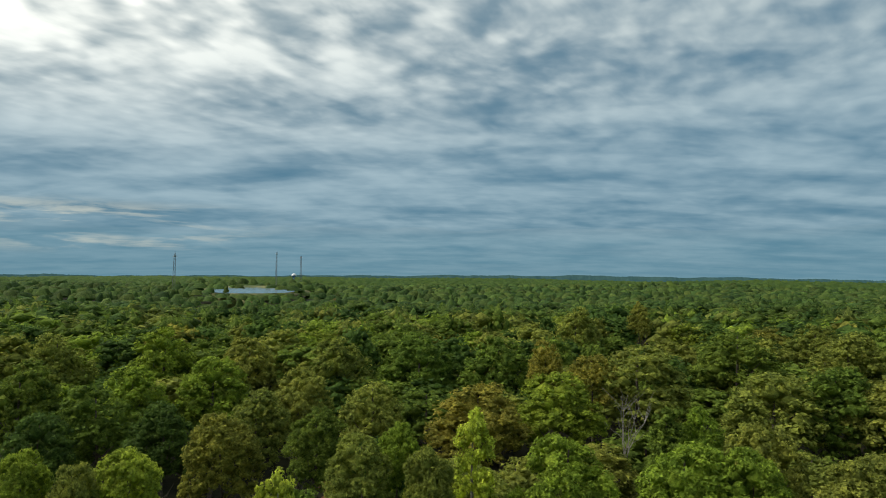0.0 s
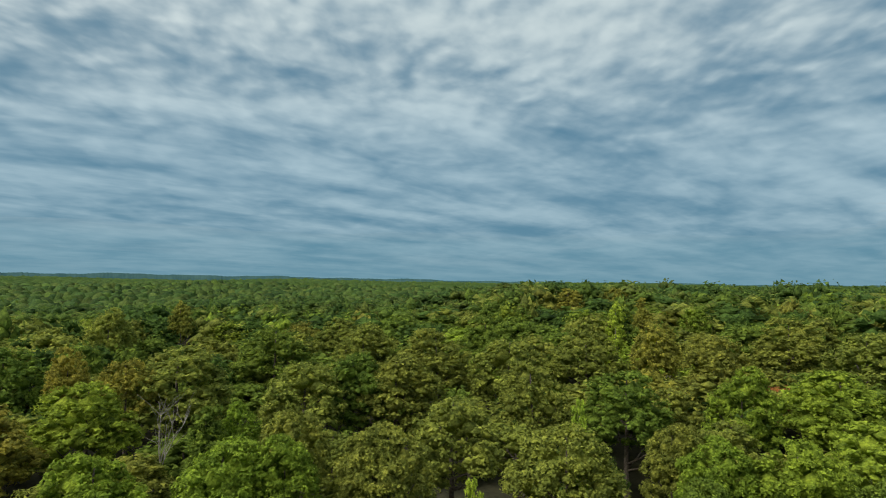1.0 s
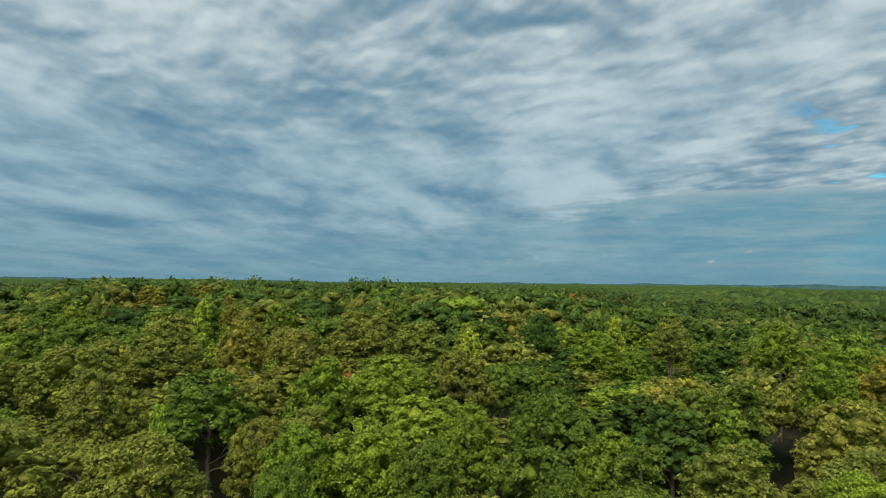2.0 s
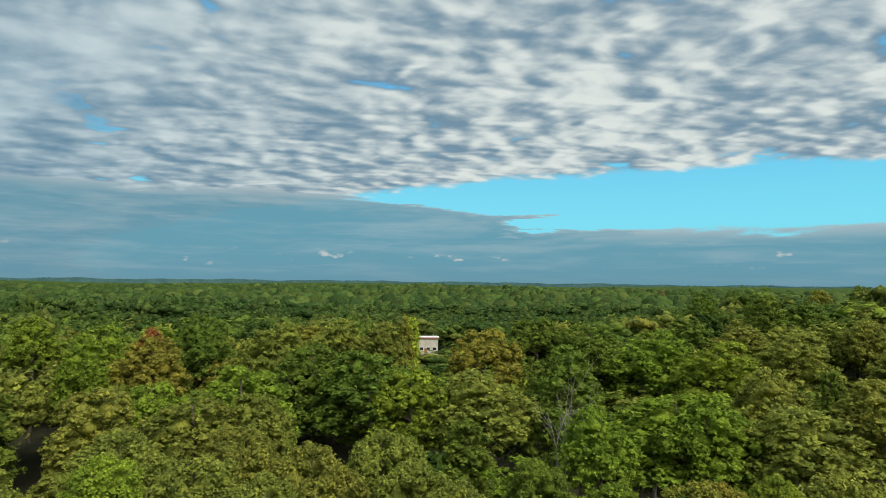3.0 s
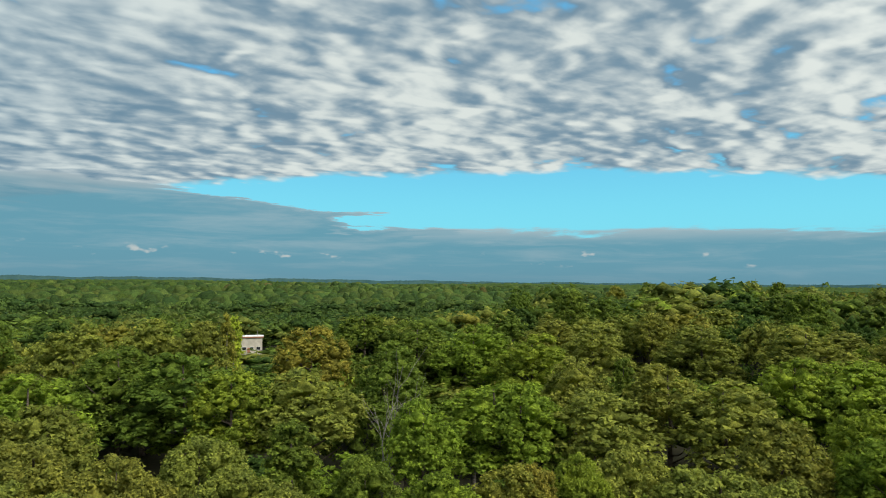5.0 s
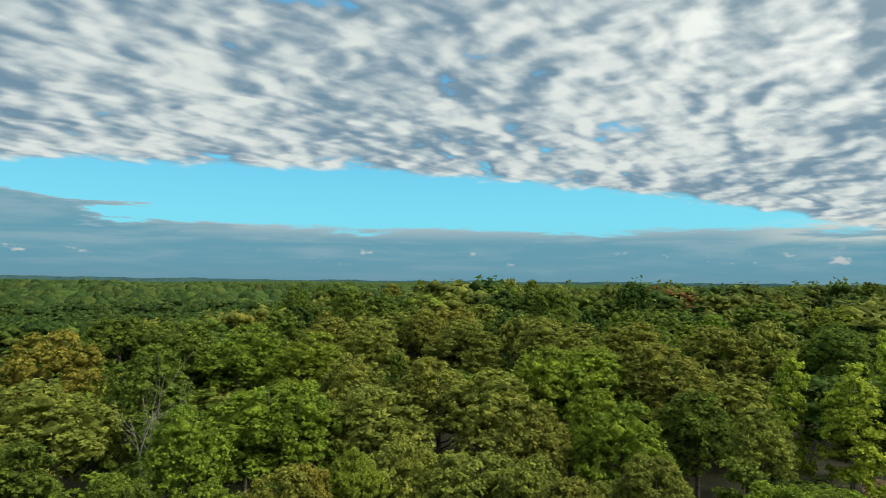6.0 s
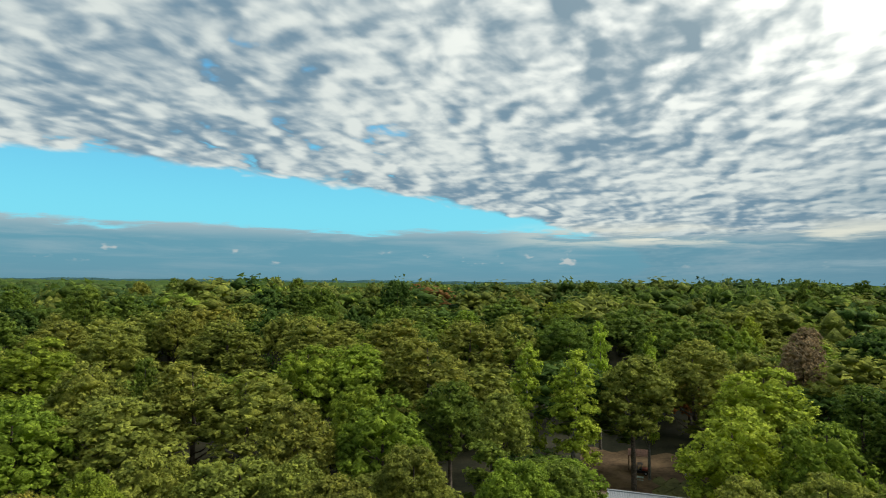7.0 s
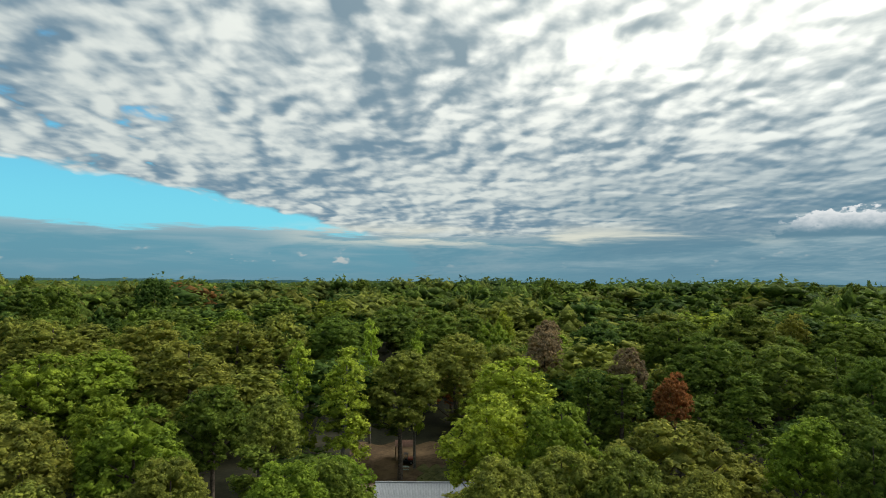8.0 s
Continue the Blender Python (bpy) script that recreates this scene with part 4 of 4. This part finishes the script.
# ---- the pond and its banks ----
def pond():
    m, n = material("pond_water")
    where = n.add("ShaderNodeTexCoord").outputs["Object"]
    finish(n, rgb(0.10, 0.13, 0.14), 0.10, height=n.noise(where, 0.6, 3.0), strength=0.15, distance=0.05, specular=0.5)
    cx, cy = at(-16.8, 1100)
    a = np.linspace(0, 2 * np.pi, 72, endpoint=False)
    wobble = 1 + 0.06 * np.sin(3 * a + 0.7) + 0.04 * np.sin(5 * a)
    turn = radians(16.8)

    def ring(half_wide, half_long, z):
        lx, ly = half_wide * wobble * np.cos(a), half_long * wobble * np.sin(a)
        return np.stack([cx + lx * math.cos(turn) - ly * math.sin(turn), cy + lx * math.sin(turn) + ly * math.cos(turn), z + 0 * a], -1)

    i = np.arange(72)
    k = (i + 1) % 72
    v = np.concatenate([ring(76, 262, 14.0), [[cx, cy, 14.0]]])
    f = np.stack([i, k, 0 * i + 72], -1)
    tagged(new("water", mesh_of("water", v, f, m)), "pale still pond reflecting the cloudy sky", "pond", kind="structure")
    back, front = np.clip(np.sin(a), 0, 1), np.clip(-np.sin(a) + 0.3, 0, 1)
    v = np.concatenate([ring(77, 264, 13.5), ring(80, 270, 14.2 + back), ring(88, 290, 12.5 - 10 * front + 5 * back), ring(135, 400, -14.0 + 26 * back)])
    f = np.concatenate([np.concatenate([np.stack([i + b, i + b + 72, k + b + 72], -1), np.stack([i + b, k + b + 72, k + b], -1)]) for b in (0, 72, 144)])
    tagged(new("pond_bank", mesh_of("pond_bank", v, f, BANK_GRASS)), "dry grassy earth bank round the pond", "bank", kind="structure")


pond()


# ---- radio masts and water tower ----
def radio_mast(heading, far, top, label):
    x, y = at(heading, far)
    foot = float(land(x, y))
    high = top - foot
    mast = thing("radio_mast", pose(x, y, foot, 0, 0, heading * 1.7), label, "radio mast", "radio masts on the skyline")
    wide = lambda z: 2.9 - 1.7 * z / high
    corner = lambda j, z: Vector((math.cos(j * 2.0944) * wide(z), math.sin(j * 2.0944) * wide(z), z))
    for j in range(3):
        part("leg", rod(corner(j, -1), corner(j, high), 0.34, 0.26), MAST_STEEL, mast)
    levels = [high * i / 11 for i in range(12)]
    for z0, z1 in zip(levels, levels[1:]):
        for j in range(3):
            part("brace", rod(corner(j, z0), corner((j + 1) % 3, z1), 0.13, sides=5), MAST_STEEL, mast)
            part("strut", rod(corner(j, z1), corner((j + 1) % 3, z1), 0.12, sides=5), MAST_STEEL, mast)
    deck = part("platform", rod((0, 0, high - 5), (0, 0, high - 4.4), 2.6, sides=12), MAST_STEEL, mast)
    for j in range(6):
        a = j * 1.0472
        part("antenna", box(0.5, 0.3, 2.6, 2.8 * math.cos(a), 2.8 * math.sin(a), high - 5.6), WHITE_PAINT, deck, "pale panel antenna")
    part("spike", rod((0, 0, high - 1), (0, 0, high + 3), 0.15), MAST_STEEL, mast)


radio_mast(-23.23, 980, 34 + 980 * math.tan(radians(2.0)), "tall steel lattice radio mast with a top platform")
radio_mast(-14.91, 1540, 34 + 1540 * math.tan(radians(2.3)), "tallest steel lattice radio mast behind the pond")
radio_mast(-12.80, 1600, 34 + 1600 * math.tan(radians(2.0)), "steel lattice radio mast beside the water tower")


def water_tower(heading, far, top):
    x, y = at(heading, far)
    foot = float(land(x, y))
    high = top - foot
    tower = thing("water_tower", pose(x, y, foot), "white domed water tower with a blue lower half", "water tower")
    part("stem", rod((0, 0, -1), (0, 0, high - 6), 2.2, 1.6, 16), TANK_BLUE, tower, "blue painted stem")
    for name, mat, low in (("tank_bottom", TANK_BLUE, True), ("tank_dome", WHITE_PAINT, False)):
        bm = bmesh.new()
        bmesh.ops.create_uvsphere(bm, u_segments=24, v_segments=14, radius=5.5)
        bmesh.ops.bisect_plane(bm, geom=bm.verts[:] + bm.edges[:] + bm.faces[:], plane_co=(0, 0, 0), plane_no=(0, 0, 1), clear_outer=low, clear_inner=not low)
        bmesh.ops.scale(bm, vec=(1, 1, 0.85), verts=bm.verts)
        bmesh.ops.translate(bm, vec=(0, 0, high - 4.7), verts=bm.verts)
        part(name, bm, mat, tower)
    part("collar", rod((0, 0, high - 4.9), (0, 0, high - 4.5), 5.7, sides=24), WHITE_PAINT, tower)


water_tower(-13.4, 1480, 34 + 1480 * math.tan(radians(0.42)))


# ---- bare dead trees ----
def dead_tree(heading, far, top, spread, seed, label):
    rng = np.random.default_rng(seed)
    x, y = at(heading, far)
    foot = float(land(x, y))
    high = top - foot
    tree = thing("dead_tree", pose(x, y, foot), label, "dead tree")

    def limb(base, way, length, radius, depth, parent, name):
        bends = [np.array(base, float)]
        w = unit(np.array(way, float))
        for _ in range(4):
            w = unit(w + rng.normal(0, 0.16, 3) + (0, 0, 0.06))
            bends.append(bends[-1] + w * length / 4)
        v, f = tube(bends, radius * np.linspace(1, 0.45, 5), 5)
        ob = new(name, mesh_of(name, v, f, PALE_BARK))
        ob.parent = parent
        if depth:
            for i in range(5 if depth > 1 else 4):
                k = rng.uniform(0.35, 1.0)
                p = bends[int(k * 4)]
                side = unit(rng.normal(0, 1, 3) * (1, 1, 0.5))
                limb(p, w * 0.9 + side * 0.8 + (0, 0, 0.25), length * rng.uniform(0.4, 0.62), radius * 0.5, depth - 1, ob if depth == 2 else parent, "limb" if depth == 2 else "twig")
        return ob

    limb((0, 0, -0.5), (0, 0, 1), high * 0.62, 0.14, 0, tree, "trunk")
    for i in range(5):
        a = i * 1.2566 + rng.uniform(-0.3, 0.3)
        limb((0, 0, high * rng.uniform(0.42, 0.6)), (math.cos(a) * spread / 6, math.sin(a) * spread / 6, 1.0), high * rng.uniform(0.30, 0.42), 0.06, 1, tree, "limb")


dead_tree(16.15, 84, 20.5, 2.6, 3, "bare dead tree with pale grey branching limbs")
dead_tree(148.2, 76, 25.0, 1.8, 7, "bare grey dead tree with upright forked limbs")


# ---- the yard ----
def patch(name, headings, ranges, mat, label, lift):
    """An uneven piece of open ground laid on the land."""
    hs, rs = np.linspace(*headings, 26), np.linspace(*ranges, 26)
    hh, rr = np.meshgrid(np.radians(hs), rs, indexing="ij")
    edge_h = np.sin(np.linspace(0, 19, 26)) * 0.006
    hh = hh + edge_h[None, :]
    rr = rr + np.sin(np.linspace(0, 23, 26))[:, None] * 1.4
    x, y = rr * np.sin(hh), rr * np.cos(hh)
    v = np.stack([x, y, land(x, y) + lift], -1).reshape(-1, 3)
    i, j = np.meshgrid(np.arange(25), np.arange(25), indexing="ij")
    p = (i * 26 + j).ravel()
    f = np.concatenate([np.stack([p, p + 1, p + 27], -1), np.stack([p, p + 27, p + 26], -1)])
    tagged(new(name, mesh_of(name, v, f, mat)), label, "ground", kind="structure")


patch("yard", (207.2, 218.5), (60, 131), YARD_EARTH, "bare brown earth yard in the clearing", 0.05)
patch("yard_lawn", (213.2, 217.4), (99, 116), YARD_GRASS, "thin dry grass on the yard", 0.09)
patch("clay_bank", (-10.6, -8.2), (84, 108), CLAY, "bare red clay scar among the trees", 0.06)
patch("hut_lawn", (133.9, 138.3), (225, 275), YARD_GRASS, "grass patch round the pale hut, cleared to keep it in view", 0.05)


def ribbed_panel(wide, long):
    """A roofing sheet with raised ribs, lying along y."""
    bm = bmesh.new()
    xs = []
    for i in range(4):
        c = wide * (i + 0.5) / 4
        xs += [(c - wide / 8, 0), (c - 0.05, 0), (c - 0.025, 0.035), (c + 0.025, 0.035), (c + 0.05, 0)]
    xs.append((wide, 0))
    top = [[bm.verts.new((x, y, z)) for x, z in xs] for y in (0, long)]
    low = [[bm.verts.new((x, y, z - 0.012)) for x, z in xs] for y in (0, long)]
    for i in range(len(xs) - 1):
        bm.faces.new((top[0][i], top[0][i + 1], top[1][i + 1], top[1][i]))
        bm.faces.new((low[0][i], low[1][i], low[1][i + 1], low[0][i + 1]))
    return bm


def metal_shed(heading, far, long, deep, eave, rise, turn):
    x, y = at(heading, far)
    shed = thing("metal_shed", pose(x, y, float(land(x, y)), 0, 0, turn), "long shed with a pale grey ribbed metal roof", "shed")
    for side in (-1, 1):
        part("wall", box(long, 0.14, eave, 0, side * deep / 2, 0), WEATHERED, shed)
        bm = bmesh.new()
        outline = [(-deep / 2 + 0.08, 0), (deep / 2 - 0.08, 0), (deep / 2 - 0.08, eave), (0, eave + rise - 0.05), (-deep / 2 + 0.08, eave)]
        rings = [[bm.verts.new((side * (long / 2 - t), py, pz)) for py, pz in outline] for t in (0.0, 0.14)]
        bm.faces.new(rings[0])
        bm.faces.new(rings[1][::-1])
        for i in range(5):
            bm.faces.new((rings[0][i], rings[0][(i + 1) % 5], rings[1][(i + 1) % 5], rings[1][i]))
        bmesh.ops.recalc_face_normals(bm, faces=bm.faces)
        part("gable_wall", bm, WEATHERED, shed)
    count = int(round((long + 0.6) / 0.92))
    wide = (long + 0.6) / count
    slope = math.degrees(math.atan2(rise, deep / 2))
    length = math.hypot(deep / 2, rise) + 0.45
    for side in (0, 1):
        share = None
        for i in range(count):
            local = pose(0, 0, eave + rise + 0.03, 0, 0, 180 * side) @ pose(-(long + 0.6) / 2 + wide * i, 0, 0) @ pose(0, 0, 0, -slope)
            if share is None:
                share = part("roof_panel", ribbed_panel(wide, length), ROOF_METAL, shed, "", local)
            else:
                ob = new("roof_panel", share.data)
                ob.parent = shed
                ob.matrix_local = local
    part("ridge_cap", box(long + 0.7, 0.42, 0.06, 0, 0, eave + rise + 0.03), ROOF_METAL, shed)
    part("door", box(3.0, 0.10, 2.5, 1.0, deep / 2 + 0.09, 0), BLACK_PAINT, shed, "dark sliding door")


metal_shed(214.5, 92.2, 16.5, 9.0, 3.5, 1.5, -214.5)


def pole_shelter(heading, far, wide, deep, high, roof_mat, label, turn, slats):
    x, y = at(heading, far)
    shelter = thing("pole_shelter", pose(x, y, float(land(x, y)), 0, 0, turn), label, "shelter")
    for sx in (-1, 1):
        for sy in (-1, 1):
            part("post", rod((sx * wide * 0.45, sy * deep * 0.45, -0.2), (sx * wide * 0.45, sy * deep * 0.45, high - 0.05 + 0.2 * sy), 0.09), WEATHERED, shelter)
        part("beam", box(0.1, deep, 0.16, sx * wide * 0.45, 0, high - 0.12), WEATHERED, shelter)
    for i in range(slats):
        part("roof_board", box(wide / slats * 0.93, deep * 1.12, 0.05, -wide / 2 + wide * (i + 0.5) / slats, 0, 0, 0.01), roof_mat, shelter, "", pose(0, 0, high + 0.06, 4))


pole_shelter(211.8, 121, 3.8, 3.6, 2.7, RUSTY, "open pole shelter with a rusty tin roof", -211.8, 5)
pole_shelter(208.9, 98, 2.6, 2.4, 2.3, WEATHERED, "small weathered wooden lean-to beside the shed", -196, 7)


def wheel(parent, x, y, r):
    bm = rod((x - 0.1, y, r), (x + 0.1, y, r), r, sides=16)
    w = part("wheel", bm, RUBBER, parent)
    part("rim", rod((x - 0.115, y, r), (x + 0.115, y, r), r * 0.55, sides=12), GALVANISED, w)


def utility_cart(heading, far, turn):
    x, y = at(heading, far)
    cart = thing("utility_vehicle", pose(x, y, float(land(x, y)) + 0.05, 0, 0, turn), "dark parked utility vehicle with an open frame", "vehicle")
    for sx in (-0.65, 0.65):
        for sy in (-0.95, 0.95):
            wheel(cart, sx, sy, 0.32)
    part("body", box(1.25, 2.7, 0.45, 0, 0, 0.32, 0.08), BLACK_PAINT, cart)
    part("cargo_bed", box(1.35, 1.0, 0.32, 0, -0.85, 0.78, 0.04), RED_PAINT, cart, "faded red cargo bed")
    part("bonnet", box(1.15, 0.75, 0.28, 0, 0.95, 0.77, 0.1), BLACK_PAINT, cart)
    part("seat", box(1.1, 0.45, 0.3, 0, -0.1, 0.77, 0.06), BLACK_PAINT, cart)
    for sx in (-0.58, 0.58):
        part("frame_bar", rod((sx, 0.6, 0.9), (sx, 0.25, 1.85), 0.035), GALVANISED, cart)
        part("frame_bar", rod((sx, -0.35, 0.9), (sx, -0.3, 1.85), 0.035), GALVANISED, cart)
    part("roof", box(1.25, 0.85, 0.05, 0, -0.03, 1.85), BLACK_PAINT, cart)
    part("windscreen", box(1.05, 0.02, 0.6, 0, 0.44, 1.15, 0.0), DARK_GLASS, cart)


utility_cart(211.9, 117.5, -120)


def trestle_table(heading, far, turn):
    x, y = at(heading, far)
    table = thing("picnic_table", pose(x, y, float(land(x, y)) + 0.05, 0, 0, turn), "pale green weathered picnic table with benches", "table")
    for i in range(5):
        part("tabletop_board", box(2.0, 0.14, 0.04, 0, -0.32 + 0.16 * i, 0.72, 0.008), GREEN_PAINT, table)
    for s in (-1, 1):
        part("bench_board", box(2.0, 0.26, 0.04, 0, s * 0.72, 0.43, 0.008), GREEN_PAINT, table)
        part("cross_beam", box(0.08, 1.6, 0.09, s * 0.75, 0, 0.34), WEATHERED, table)
        for t in (-1, 1):
            part("leg", rod((s * 0.75, t * 0.62, 0), (s * 0.75, t * 0.22, 0.72), 0.05, sides=6), WEATHERED, table)


trestle_table(211.7, 113.5, -215)


def garden_chair(heading, far, turn):
    x, y = at(heading, far)
    chair = thing("garden_chair", pose(x, y, float(land(x, y)) + 0.05, 0, 0, turn), "white plastic garden chair on the bare yard", "chair", "white chairs in the yard")
    for sx in (-0.24, 0.24):
        part("front_leg", rod((sx, 0.24, 0), (sx, 0.22, 0.42), 0.025), WHITE_PAINT, chair)
        part("back_leg", rod((sx, -0.26, 0), (sx, -0.22, 0.9), 0.025), WHITE_PAINT, chair)
        part("armrest", box(0.05, 0.5, 0.03, sx * 1.15, 0, 0.62, 0.01), WHITE_PAINT, chair)
    part("seat", box(0.52, 0.5, 0.04, 0, 0, 0.41), WHITE_PAINT, chair)
    for i in range(4):
        part("back_slat", box(0.08, 0.03, 0.46, -0.18 + 0.12 * i, -0.24, 0.45, 0.01), WHITE_PAINT, chair)


garden_chair(215.7, 119.0, 20)
garden_chair(216.3, 119.6, -30)


# ---- the pale hut among the trees ----
def hut(heading, far, wide, deep, high):
    x, y = at(heading, far)
    m = pose(x, y, float(land(x, y)), 0, 0, -heading)
    house = thing("flat_roofed_hut", m, "small pale flat-roofed hut with a reddish roof edge", "building")
    for s in (-1, 1):
        part("wall", box(wide, 0.2, high, 0, s * deep / 2, -0.5), WALL_PAINT, house)
        part("side_wall", box(0.2, deep - 0.24, high, s * (wide / 2 - 0.1), 0, -0.5), WALL_PAINT, house)
    roof = part("roof", box(wide + 0.9, deep + 0.9, 0.18, 0, 0, high - 0.48), WHITE_PAINT, house, "white flat roof")
    part("fascia", box(wide + 1.0, 0.08, 0.45, 0, -deep / 2 - 0.5, high - 0.78), BRICK_RED, roof, "reddish roof edge board")
    part("roof_vent", rod((2.2, 0.4, high - 0.3), (2.2, 0.4, high + 1.6), 0.14), MAST_STEEL, roof)
    for wx, ww in ((-2.6, 1.5), (0.2, 1.2), (2.7, 1.5)):
        win = part("window", box(ww + 0.2, 0.06, 1.3, wx, -deep / 2 - 0.12, 1.2), WHITE_PAINT, house)
        part("pane", box(ww, 0.03, 1.1, wx, -deep / 2 - 0.16, 1.3, 0.0), DARK_GLASS, win)
    part("door", box(1.0, 0.08, 2.1, -0.9, -deep / 2 - 0.13, 0.0), BRICK_RED, house)


hut(136.35, 258, 8.2, 6.5, 6.8)
